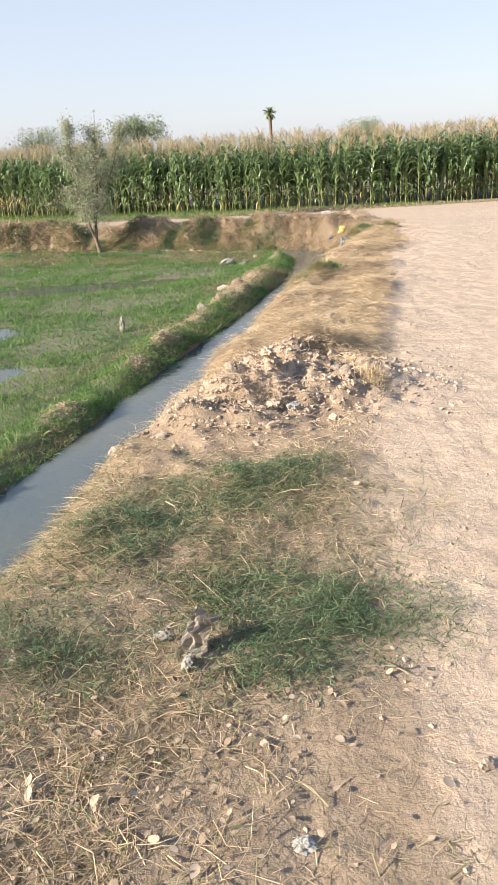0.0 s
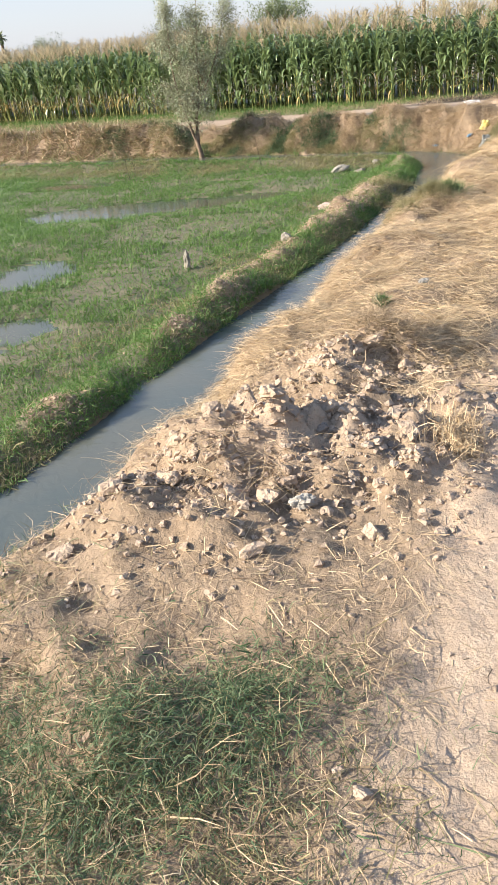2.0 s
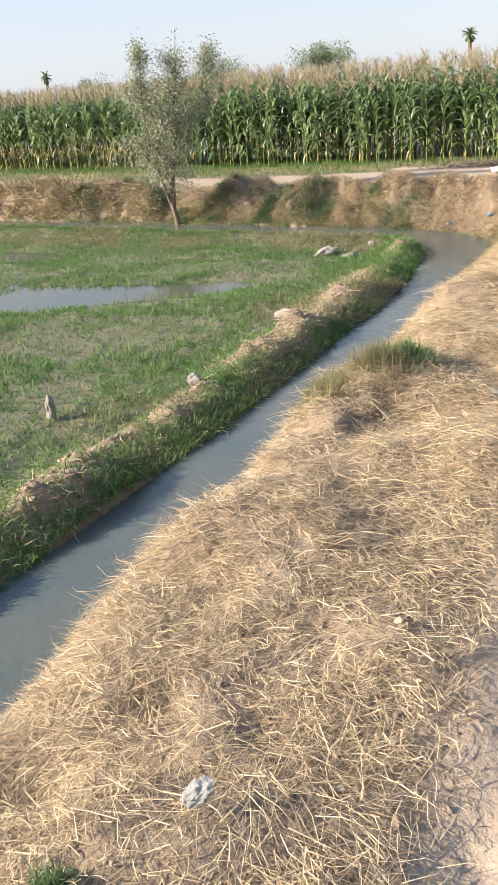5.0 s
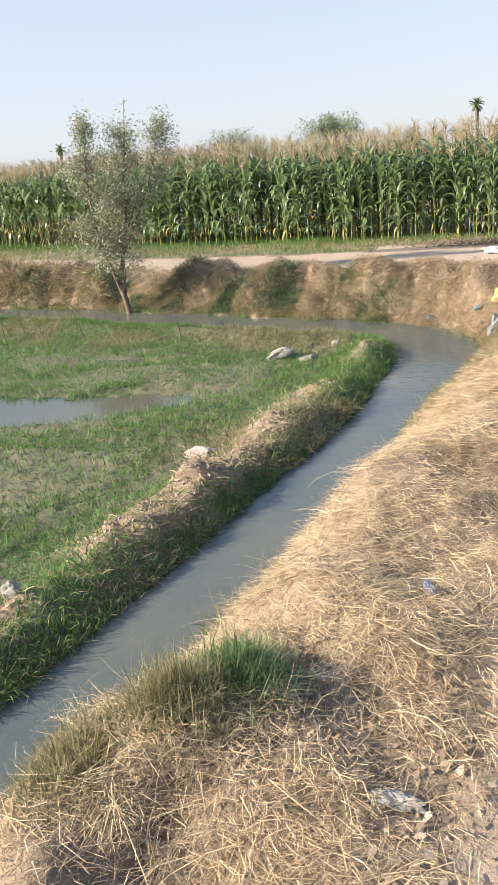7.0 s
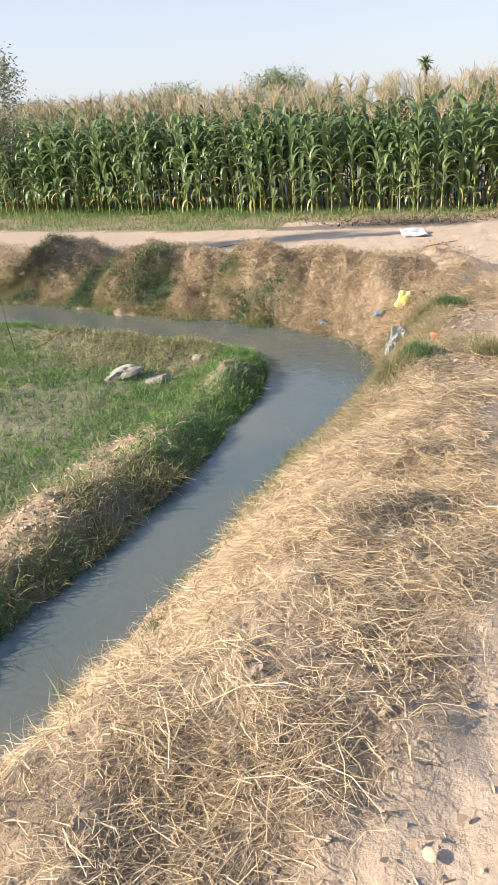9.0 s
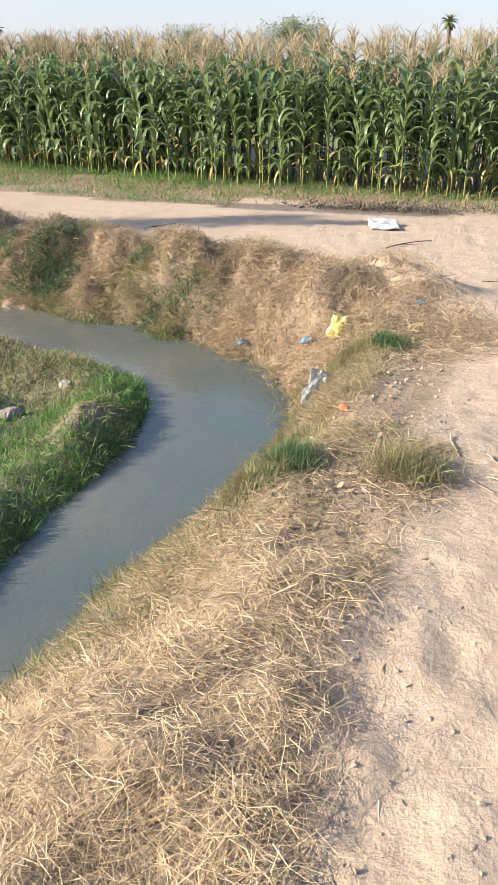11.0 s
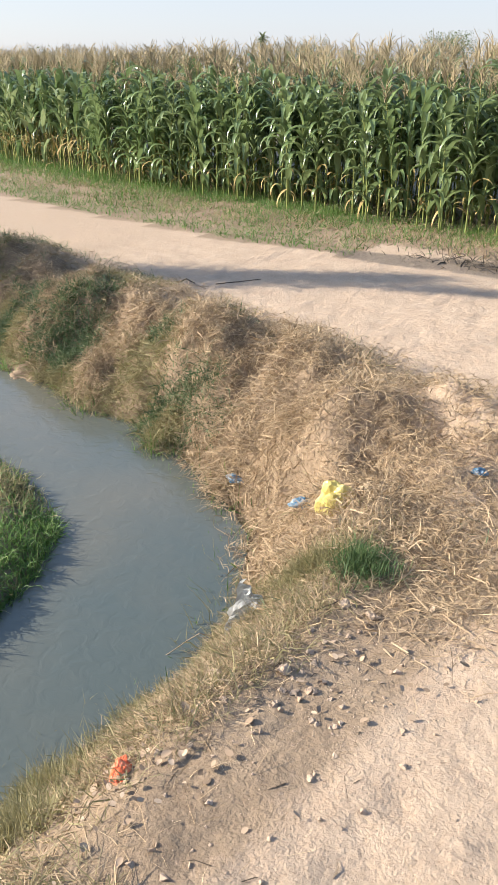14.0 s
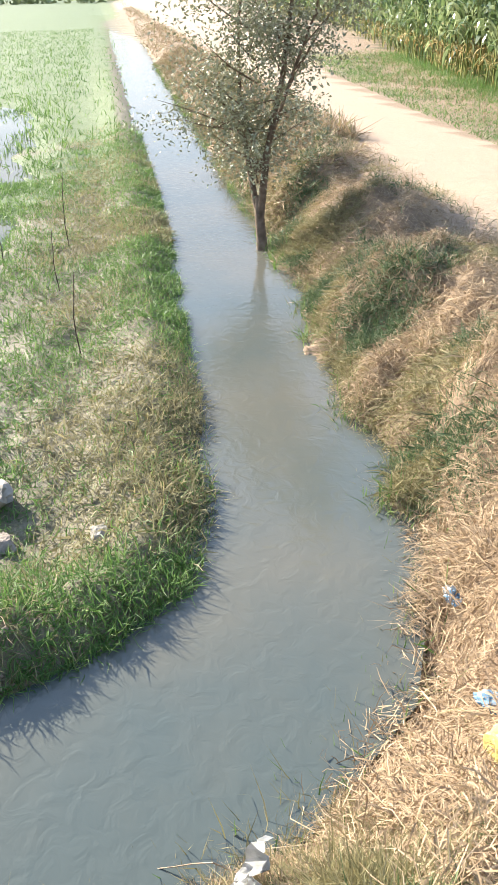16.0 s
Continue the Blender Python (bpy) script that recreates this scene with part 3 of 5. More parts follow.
def corn_pieces(rnd, fine, lowest=0):
    """Stalk, leaves, tassel and ear of one maize plant that stands at the origin."""
    out = []
    h = rnd.uniform(1.84, 2.12)
    lean = (rnd.uniform(-0.2, 0.2), rnd.uniform(-0.2, 0.2))

    def at(z):
        return Vector((lean[0] * (z / h) ** 2, lean[1] * (z / h) ** 2, z))

    zs = [-0.03, 0.5, 1.2, h] if fine else [-0.03, 1.0, h]
    rad = [0.014, 0.013, 0.010, 0.005] if fine else [0.014, 0.011, 0.005]
    out.append(("stalk", *tube([at(z) for z in zs], rad, 6 if fine else 3), 0))
    plane = rnd.uniform(0, math.tau)
    count = 15 if fine else 12
    for i in range(lowest, count):
        z = 0.17 + (h - 0.4) * (i / count) ** 0.95
        az = plane + math.pi * (i % 2) + rnd.uniform(-0.7, 0.7)
        top = i / count
        length = rnd.uniform(0.5, 0.82) * (1.0 - 0.35 * max(0, top - 0.65) / 0.35)
        dry = (i < 4 and rnd.random() < 0.7) or (i < 7 and rnd.random() < 0.12)
        if dry:
            leaf = leaf_shape(rnd, at(z + rnd.uniform(-0.08, 0.3)), az, length * rnd.uniform(0.35, 0.7), rnd.uniform(0.02, 0.05), rnd.uniform(-0.3, 1.1), rnd.uniform(1.4, 3.6), 6 if fine else 3, False)
        else:
            leaf = leaf_shape(rnd, at(z), az, length, rnd.uniform(0.085, 0.13), rnd.uniform(1.0, 1.45), rnd.uniform(1.6, 4.2), 7 if fine else 4, fine)
        out.append(("leaf", *leaf, 2 if dry else 1))
    tv, tf = [], []
    top = at(h)
    for k in range(14 if fine else 9):
        a, e = rnd.uniform(0, math.tau), (1.5 if k == 0 else rnd.uniform(0.8, 1.35))
        ln = rnd.uniform(0.3, 0.46) if k == 0 else rnd.uniform(0.16, 0.3)
        b0 = top + Vector((0, 0, -0.12 if k == 0 else rnd.uniform(-0.12, 0.08)))
        mid = b0 + Vector((math.cos(a) * math.cos(e), math.sin(a) * math.cos(e), math.sin(e))) * ln * 0.6
        tip = mid + Vector((math.cos(a) * math.cos(e - 0.5), math.sin(a) * math.cos(e - 0.5), math.sin(e - 0.5))) * ln * 0.4
        v, f = tube([b0, mid, tip], [0.005, 0.006, 0.002], 3)
        tf += [tuple(q + len(tv) for q in face) for face in f]
        tv += v
    out.append(("tassel", tv, tf, 3))
    if fine:
        z = rnd.uniform(0.85, 1.1)
        a = plane + rnd.choice((0, math.pi))
        u = Vector((math.cos(a) * 0.35, math.sin(a) * 0.35, 0.93))
        b0 = at(z)
        ear = tube([b0, b0 + u * 0.05, b0 + u * 0.14, b0 + u * 0.22, b0 + u * 0.26], [0.01, 0.027, 0.026, 0.013, 0.004], 6)
        out.append(("ear", *ear, 1))
    return out


def corn_rows(row, spacing, x_lo, x_hi):
    """Foot points of one row: the edge of the field moved back by the row's distance."""
    p = np.array(CORN_LINE, float)
    s = np.concatenate([[0], np.cumsum(np.hypot(*np.diff(p, axis=0).T))])
    t = np.arange(0, s[-1], spacing) + rng.uniform(-0.4, 0.4, int(math.ceil(s[-1] / spacing))) * spacing
    x, y = np.interp(t, s, p[:, 0]), np.interp(t, s, p[:, 1])
    ok = (x > x_lo) & (x < x_hi)
    x, y = x[ok], y[ok]
    y = y + row * 0.42 + rng.uniform(-0.2, 0.2, len(y))
    x = x + row * 0.12 + rng.uniform(-0.05, 0.05, len(x))
    return x, y


CORN_MATS = [CORN_STALK, CORN_LEAF, CORN_DRY, TASSEL]
rnd = random.Random(11)
corn_kinds = []
for k in range(8):
    plant = root("corn_plant", pose(0, 0, 0), "tall green maize plant with tan tassel at the field edge", "corn plant", "maize along the dirt road")
    for name, v, f, mi in corn_pieces(rnd, True):
        note = {"tassel": "dry tan tassel", "stalk": "yellow-green stalk"}.get(name, "withered tan leaf" if mi == 2 else "")
        part(name, mesh_from(name, v, f, CORN_MATS[mi]), plant, note)
    corn_kinds.append(plant)
spots = []
for row in range(3):
    x, y = corn_rows(row, 0.165, -7.5, 8.0)
    spots += list(zip(x, y))
spots = spots[:296]
for i, (x, y) in enumerate(spots):
    m = pose(x, y, ground_z(x, y), 0, 0, rng.uniform(0, 360)) @ Matrix.Scale(rng.uniform(0.86, 1.1), 4)
    if i < len(corn_kinds):
        corn_kinds[i].matrix_world = m
    else:
        copy = copy_thing(corn_kinds[i % len(corn_kinds)], m)
        copy.matrix_world = m

low = []
for k in range(10):
    v_all, f_all, m_all = [], [], []
    for name, v, f, mi in corn_pieces(rnd, False, 0 if k < 6 else 6):
        f_all += [tuple(q + len(v_all) for q in face) for face in f]
        v_all += v
        m_all += [mi] * len(f)
    low.append((np.array(v_all), np.array(f_all), np.array(m_all)))
px, py, deep = [], [], []
for row in range(10):
    bits = [(0.2, -22, 16)] if row > 2 else [(0.17, -22, -7.5), (0.17, 8.0, 16)]
    if row < 6:
        bits.append((0.32, -70, -22))
    if row >= 7:
        bits = [(0.3, -22, 16)]
    for sp, lo, hi in bits:
        x, y = corn_rows(row, sp, lo, hi)
        px.append(x)
        py.append(y)
        deep.append(np.full(len(x), row))
px, py, deep = np.concatenate(px), np.concatenate(py), np.concatenate(deep)
pz = height(px, py)
V, F, M, base = [], [], [], 0
pick = np.where(deep < 3, rng.integers(0, 6, len(px)), rng.integers(6, 10, len(px)))
turn, size = rng.uniform(0, math.tau, len(px)), rng.uniform(0.95, 1.08, len(px)) + 0.011 * deep
for k, (v, f, mi) in enumerate(low):
    q = np.where(pick == k)[0]
    c, s = np.cos(turn[q])[:, None], np.sin(turn[q])[:, None]
    vx = (v[None, :, 0] * c - v[None, :, 1] * s) * size[q][:, None] + px[q][:, None]
    vy = (v[None, :, 0] * s + v[None, :, 1] * c) * size[q][:, None] + py[q][:, None]
    vz = v[None, :, 2] * size[q][:, None] + pz[q][:, None]
    V.append(np.stack([vx, vy, vz], -1).reshape(-1, 3))
    F.append((f[None] + (np.arange(len(q)) * len(v))[:, None, None] + base).reshape(-1, 4))
    M.append(np.tile(mi, len(q)))
    base += len(q) * len(v)
tagged(new("corn_field", mesh_from("corn_field", np.concatenate(V), np.concatenate(F), CORN_MATS, np.concatenate(M))),
       "dense field of tall maize with tan tassels", "corn field", kind="stuff")


# ---- grass and straw ----
def on_bank(x, y):
    return inside(x, y, EDGE_RING)


def heap_shape(x, y):
    return np.maximum(hump(x, y, 0.214, 4.98, 0.75, 0.45, 0.35), 0.8 * hump(x, y, 0.409, 5.8, 0.4, 0.55, -0.3))


def straw_density(x, y):
    d_r = line_distance(x, y, RIGHT_SHORE)
    d_e = line_distance(x, y, PATH_EDGE)
    core = on_bank(x, y) * step(0.1, 0.34, d_r) * step(-0.1, 0.35, d_e) * step(5.2, 6.2, y) * step(15.6, 14.4, y)
    core = core * (1 - 0.45 * hump(x, y, 1.412, 10.071, 0.6, 0.7)) * (1 - 0.4 * hump(x, y, 1.948, 12.345, 0.35, 0.5)) * (1 - 0.5 * hump(x, y, 1.851, 14.986, 0.6, 0.7))
    ring_ = on_bank(x, y) * step(2.5, 5, y) * 0.12 * (1 - np.clip(1.3 * heap_shape(x, y), 0, 1))
    core = core * (1 - 0.8 * np.clip(1.3 * heap_shape(x, y), 0, 1))
    return np.clip(core * (0.28 + 1.1 * step(0.38, 0.58, fbm(x, y, 0.35, 77, 3))) + ring_, 0, 1)


x, y = scatter(780000, (-1.2, 3.0, 2.5, 16.2), straw_density)
q = rng.random(len(x)) < 0.58
strands("dry_straw", x[q], y[q], STRAW, (0.04, 0.15), (0.001, 0.0022), (-15, 30), (0.05, 0.55), "matted golden straw lying on the ditch bank", "straw", 2, 0.06,
        heading=lay(x[q], y[q]), curl=0.9)
strands("dry_straw", x[~q], y[~q], DRY_GRASS, (0.04, 0.15), (0.001, 0.0026), (-15, 35), (0.05, 0.55), "brown dead grass matted under the straw", "straw", 2, 0.04,
        heading=lay(x[~q], y[~q]), curl=0.9)


x, y = scatter(120000, (-1.2, 3.0, 5.0, 16.2), lambda x, y: 0.42 * straw_density(x, y) * step(0.35, 0.6, line_distance(x, y, RIGHT_SHORE)) * step(0.42, 0.56, fbm(x, y, 0.5, 177, 2)))
strands("dry_straw", x, y, STRAW, (0.1, 0.25), (0.001, 0.0023), (-12, 28), (0.1, 0.5), "long golden stalks lying tangled over the bank", "straw", 3, 0.085,
        heading=lay(x, y, 0.7), curl=1.2)


def thatch_density(x, y):
    d_r = line_distance(x, y, RIGHT_SHORE)
    low_end = np.maximum(step(14.6, 15.6, y) * (1 - 0.6 * hump(x, y, 2.6, 15.6, 0.5, 0.5)), np.maximum(step(4.6, 3.6, y) * (0.5 + 0.5 * step(0.25, -0.2, x)), 0.8 * hump(x, y, 1.266, 10.071, 0.7, 0.8)))
    return on_bank(x, y) * step(0.05, 0.3, d_r) * low_end * (0.15 + 0.85 * step(0.4, 0.6, fbm(x, y, 0.4, 23, 3)))


x, y = scatter(230000, (-1.6, 3.2, 0.8, 18.4), thatch_density)
xs, ys = scatter(110000, (1.2, 3.2, 14.6, 18.2), thatch_density)
x, y = np.concatenate([x, xs]), np.concatenate([y, ys])
q = rng.random(len(x)) < 0.35
strands("bank_grass", x[q], y[q], OLIVE_GRASS, (0.03, 0.12), (0.0012, 0.003), (-5, 50), (0.05, 0.4), "short half-dry grass on the worn bank", "grass", 2, 0.015, curl=0.8)
strands("dry_straw", x[~q], y[~q], DRY_GRASS, (0.03, 0.14), (0.0012, 0.003), (-10, 25), (0.05, 0.35), "short dead stalks on the worn bank", "dry grass", 2, 0.02, curl=0.9)


def tangle_density(x, y):
    d_r = line_distance(x, y, RIGHT_SHORE)
    side = (~inside(x, y, FIELD_RING)) & (~inside(x, y, DITCH_RING))
    far_bank = side * (y > 18.4) * step(0.05, 0.3, d_r) * step(2.0, 1.5, d_r) * step(18.4, 18.9, y + 0.25 * (x - 2))
    return np.clip(far_bank * (0.55 + 0.6 * step(0.4, 0.6, fbm(x, y, 0.8, 13, 3))), 0, 1)


x, y = scatter_along(470000, RIGHT_SHORE[13:21], 0.1, 2.0, lambda x, y: tangle_density(x, y) * np.clip(4.0 / np.hypot(x - 1.5, y - 18.5), 0.4, 1), 18.4)
pickd = fbm(x, y, 0.5, 99, 2) + rng.normal(0, 0.12, len(x)) - 0.2 * step(1.0, 0.45, line_distance(x, y, RIGHT_SHORE)) * step(1.6, 0.6, x) + 0.3 * step(0.2, 1.3, x)
q = pickd > 0.46
strands("dry_straw", x[q], y[q], DRY_GRASS, (0.06, 0.2), (0.002, 0.0048), (-15, 65), (0.2, 0.9), "brown dry grass heaped on the far ditch bank", "dry grass", 2, 0.09,
        heading=lay(x[q], y[q], 0.4, 8), curl=1.0)
dark = (fbm(x, y, 0.45, 53, 2) > 0.575) & ~q
strands("bank_grass", x[dark], y[dark], DARK_GRASS, (0.07, 0.2), (0.003, 0.0065), (10, 75), (0.1, 0.6), "dark green weeds on the far ditch bank", "grass", 2, 0.05, curl=0.9)
q = q | dark
strands("bank_grass", x[~q], y[~q], OLIVE_GRASS, (0.05, 0.17), (0.003, 0.0065), (-5, 65), (0.1, 0.6), "fading olive grass on the far ditch bank", "grass", 2, 0.05, curl=0.9)


x, y = scatter_along(150000, RIGHT_SHORE[19:24], 0.1, 1.8, lambda x, y: tangle_density(x, y) * (x < -4.5))
q = rng.random(len(x)) < 0.62
strands("dry_straw", x[q], y[q], DRY_GRASS, (0.12, 0.3), (0.008, 0.016), (-5, 50), (0.1, 0.6), "brown dry grass along the far ditch", "dry grass", 1, 0.06)
strands("bank_grass", x[~q], y[~q], OLIVE_GRASS, (0.1, 0.25), (0.008, 0.016), (5, 70), (0.1, 0.6), "fading grass along the far ditch", "grass", 1, 0.04)


p = np.array(RIGHT_SHORE[20:26], float)
t = rng.uniform(0, 1, 16000) ** 1.6 * (len(p) - 1)
x, y = np.interp(t, np.arange(len(p)), p[:, 0]) + rng.uniform(0, 0.5, 16000), np.interp(t, np.arange(len(p)), p[:, 1]) + rng.uniform(0.1, 1.9, 16000)
q = rng.random(len(x)) < 0.7
strands("dry_straw", x[q], y[q], DRY_GRASS, (0.2, 0.5), (0.015, 0.035), (10, 70), (0.1, 0.6), "brown dry grass along the distant ditch", "dry grass", 1, 0.05)
strands("bank_grass", x[~q], y[~q], OLIVE_GRASS, (0.2, 0.45), (0.015, 0.035), (20, 80), (0.1, 0.6), "fading grass along the distant ditch", "grass", 1, 0.04)


def shore_density(x, y):
    d_r = line_distance(x, y, RIGHT_SHORE)
    side = (~inside(x, y, FIELD_RING)) & (~inside(x, y, DITCH_RING))
    return side * step(0.42, 0.05, d_r) * np.where(y > 18.6, 0.9, 0.6) * step(0.35, 0.6, fbm(x, y, 0.6, 55, 2) + 0.12)


x, y = scatter_along(70000, RIGHT_SHORE[2:], 0.0, 0.5, shore_density)
q = rng.random(len(x)) < np.where(y > 18.6, 0.75, 0.4)
strands("green_grass", x[q], y[q], GREEN_GRASS, (0.06, 0.2), (0.004, 0.008), (35, 85), (0.05, 0.5), "green grass along the water's edge", "grass", 2)
strands("bank_grass", x[~q], y[~q], OLIVE_GRASS, (0.08, 0.26), (0.003, 0.006), (25, 80), (0.05, 0.5), "fading grass along the water's edge", "grass", 2)

NEAR_TUFTS = [(0.37, 2.3, 0.28, 0.22), (0.097, 2.05, 0.22, 0.2), (0.019, 2.4, 0.25, 0.2), (-0.097, 3.45, 0.3, 0.28), (0.243, 3.6, 0.2, 0.2), (-0.487, 3.05, 0.22, 0.3), (-0.73, 2.15, 0.22, 0.3)]
FADED_TUFTS = [(-0.682, 3.1, 0.5, 0.6), (-0.097, 2.95, 0.6, 0.35), (0.146, 3.3, 0.5, 0.3), (-0.584, 1.75, 0.4, 0.4), (0.1, 3.0, 0.45, 0.35), (-0.25, 2.5, 0.4, 0.4), (-0.487, 1.2, 0.3, 0.2), (-0.974, 4, 0.3, 0.5)]
BANK_TUFTS = [(0.974, 10.412, 0.13, 0.17), (0.604, 9.827, 0.12, 0.3), (2.299, 16.057, 0.13, 0.16), (2.805, 16.029, 0.14, 0.16), (2.143, 15.917, 0.2, 0.3), (2.435, 18.75, 0.25, 0.2),
              (1.169, 13.368, 0.1, 0.2), (2.289, 18.299, 0.25, 0.25), (1.899, 16.826, 0.2, 0.6)]


def tufts(x, y, spots_, power=1.0):
    out = np.zeros(len(x))
    for cx, cy, rx, ry in spots_:
        out = np.maximum(out, hump(x, y, cx, cy, rx, ry))
    return np.clip(out * power, 0, 1) * (0.4 + 0.6 * step(0.35, 0.6, fbm(x, y, 0.16, 4, 2)))


x, y = scatter(300000, (-1.4, 1.0, 1.0, 4.6), lambda x, y: tufts(x, y, NEAR_TUFTS, 1.0) * (line_distance(x, y, RIGHT_SHORE) > 0.1))
strands("green_grass", x, y, DARK_GRASS, (0.015, 0.065), (0.0016, 0.0034), (-10, 60), (0.05, 0.6), "dusty dark green grass patch on the trodden bank", "grass", 2, 0.045, curl=1.3)
x, y = scatter(120000, (-1.6, 1.0, 1.0, 4.6), lambda x, y: tufts(x, y, FADED_TUFTS, 0.95) * (line_distance(x, y, RIGHT_SHORE) > 0.15))
q = rng.random(len(x)) < 0.15 + 0.45 * step(1.7, 2.3, y)
d = q & (rng.random(len(x)) < 0.5)
strands("green_grass", x[d], y[d], DARK_GRASS, (0.03, 0.12), (0.0015, 0.003), (0, 60), (0.1, 0.5), "dusty green grass thin on the trodden bank", "grass", 2, 0.015, curl=0.8)
e = q & ~d
strands("bank_grass", x[e], y[e], OLIVE_GRASS, (0.04, 0.15), (0.0015, 0.003), (0, 55), (0.1, 0.5), "half-dry grass on the trodden bank", "grass", 2, 0.02, curl=0.8)
strands("dry_straw", x[~q], y[~q], DRY_GRASS, (0.04, 0.18), (0.0015, 0.003), (-5, 35), (0.1, 0.5), "brown dry grass on the trodden bank", "dry grass", 2, 0.02, curl=0.8)
def slope_density(x, y):
    """The grassy slope down to the bend, and the tufts."""
    d_r = line_distance(x, y, RIGHT_SHORE)
    band_ = (~inside(x, y, FIELD_RING)) * (~inside(x, y, DITCH_RING)) * step(1.0, 0.5, d_r) * step(14.0, 15.2, y) * step(18.5, 18.0, y) * (0.35 + 0.65 * step(0.35, 0.55, fbm(x, y, 0.35, 19, 2)))
    return np.maximum(band_, tufts(x, y, BANK_TUFTS, 1.0)) * (d_r > 0.02)


x = np.concatenate([rng.normal(cx, rx * 0.55, 1000) for cx, cy, rx, ry in BANK_TUFTS])
y = np.concatenate([rng.normal(cy, ry * 0.55, 1000) for cx, cy, rx, ry in BANK_TUFTS])
ok = (~inside(x, y, DITCH_RING)) & (fbm(x, y, 0.12, 6, 2) > 0.38)
x, y = x[ok], y[ok]
for cx, cy, r, green in ((2.29, 16.02, 0.1, 1), (2.82, 16.02, 0.11, 0), (1.06, 10.2, 0.12, 1), (0.9, 10.05, 0.13, 0), (0.6, 9.82, 0.12, 0), (2.6, 18.4, 0.11, 1), (2.35, 18.4, 0.13, 0), (2.12, 15.9, 0.12, 0), (0.52, 6.7, 0.028, 1), (1.95, 17.1, 0.1, 0), (2.05, 17.55, 0.09, 0), (2.2, 16.75, 0.1, 0)):
    n = int(2400 * min(1, r / 0.1))
    a, d = rng.uniform(0, math.tau, n), np.abs(rng.normal(0, r * 0.75, n))
    strands("grass_tuft", cx + np.cos(a) * d, cy + np.sin(a) * d, TUFT_GRASS if green else OLIVE_GRASS, (0.06, 0.18) if r > 0.05 else (0.04, 0.1), (0.0018, 0.004), (30, 88), (0.1, 0.6),
            "upright green grass tuft on the bank" if green else "upright half-dry grass tuft on the bank", "grass", 2, 0.04, curl=0.6)
xs, ys = scatter_along(190000, RIGHT_SHORE[9:15], 0.0, 1.05, slope_density)
x, y = np.concatenate([x, xs]), np.concatenate([y, ys])
deadwood = rng.random(len(x)) < 0.25 + 0.5 * step(0.15, 0.6, line_distance(x, y, RIGHT_SHORE)) * (1 - tufts(x, y, BANK_TUFTS))
strands("dry_straw", x[deadwood], y[deadwood], DRY_GRASS, (0.03, 0.13), (0.0015, 0.0035), (-10, 50), (0.1, 0.6), "grey-brown dead grass on the ditch slope", "dry grass", 2, 0.03, curl=0.9)
x, y = x[~deadwood], y[~deadwood]
q = rng.random(len(x)) < 0.14 + 0.5 * tufts(x, y, BANK_TUFTS)
strands("green_grass", x[q], y[q], DARK_GRASS, (0.03, 0.12), (0.0018, 0.0038), (10, 80), (0.05, 0.5), "small green tufts on the ditch bank", "grass", 2, 0.02, curl=0.7)
strands("bank_grass", x[~q], y[~q], OLIVE_GRASS, (0.04, 0.17), (0.002, 0.0045), (-5, 70), (0.1, 0.55), "half-dry tufts on the ditch bank", "grass", 2, 0.03, curl=0.8)


x, y = scatter(90000, (1.8, 2.8, 16.9, 18.7), lambda x, y: (~inside(x, y, DITCH_RING)) * (~inside(x, y, FIELD_RING)) * step(0.05, 0.2, line_distance(x, y, RIGHT_SHORE))
               * step(0.95, 0.55, line_distance(x, y, RIGHT_SHORE)) * (0.25 + 0.75 * step(0.4, 0.58, fbm(x, y, 0.25, 44, 2))))
q = rng.random(len(x)) < 0.55
strands("dry_straw", x[q], y[q], DRY_GRASS, (0.03, 0.12), (0.0012, 0.003), (-10, 60), (0.1, 0.7), "grey-brown dead grass above the bend", "dry grass", 2, 0.03, curl=1.0)
strands("bank_grass", x[~q], y[~q], OLIVE_GRASS, (0.03, 0.11), (0.0015, 0.0032), (0, 75), (0.1, 0.6), "short fading grass above the bend", "grass", 2, 0.02, curl=0.9)


def litter_density(x, y):
    d_e = line_distance(x, y, PATH_EDGE)
    return np.where(on_bank(x, y), 0.5, 0.35 * step(0.5, 0, d_e)) + 0.04


x, y = scatter(60000, (-1.4, 4.0, 0.6, 18.5), lambda x, y: litter_density(x, y) * (line_distance(x, y, RIGHT_SHORE) > 0.3))
strands("loose_straw", x, y, STRAW, (0.03, 0.14), (0.0008, 0.002), (-3, 10), (0.0, 0.12), "loose straws strewn over the dust", "straw", 2, 0.008)


def island_density(x, y):
    d_l = line_distance(x, y, LEFT_SHORE)
    lumps = np.zeros(len(x))
    for cx, cy, r, h in BANK_LUMPS:
        lumps = np.maximum(lumps, hump(x, y, cx, cy, r * 0.45, r * 0.7, -0.25))
    return inside(x, y, FIELD_RING) * (~inside(x, y, DITCH_RING)) * step(1.9, 1.0, d_l) * (1 - 0.85 * lumps) * (1 - 0.85 * crest_bare(x, y, d_l)) * (0.4 + 0.6 * step(0.3, 0.5, fbm(x, y, 0.5, 8, 2) + 0.1))


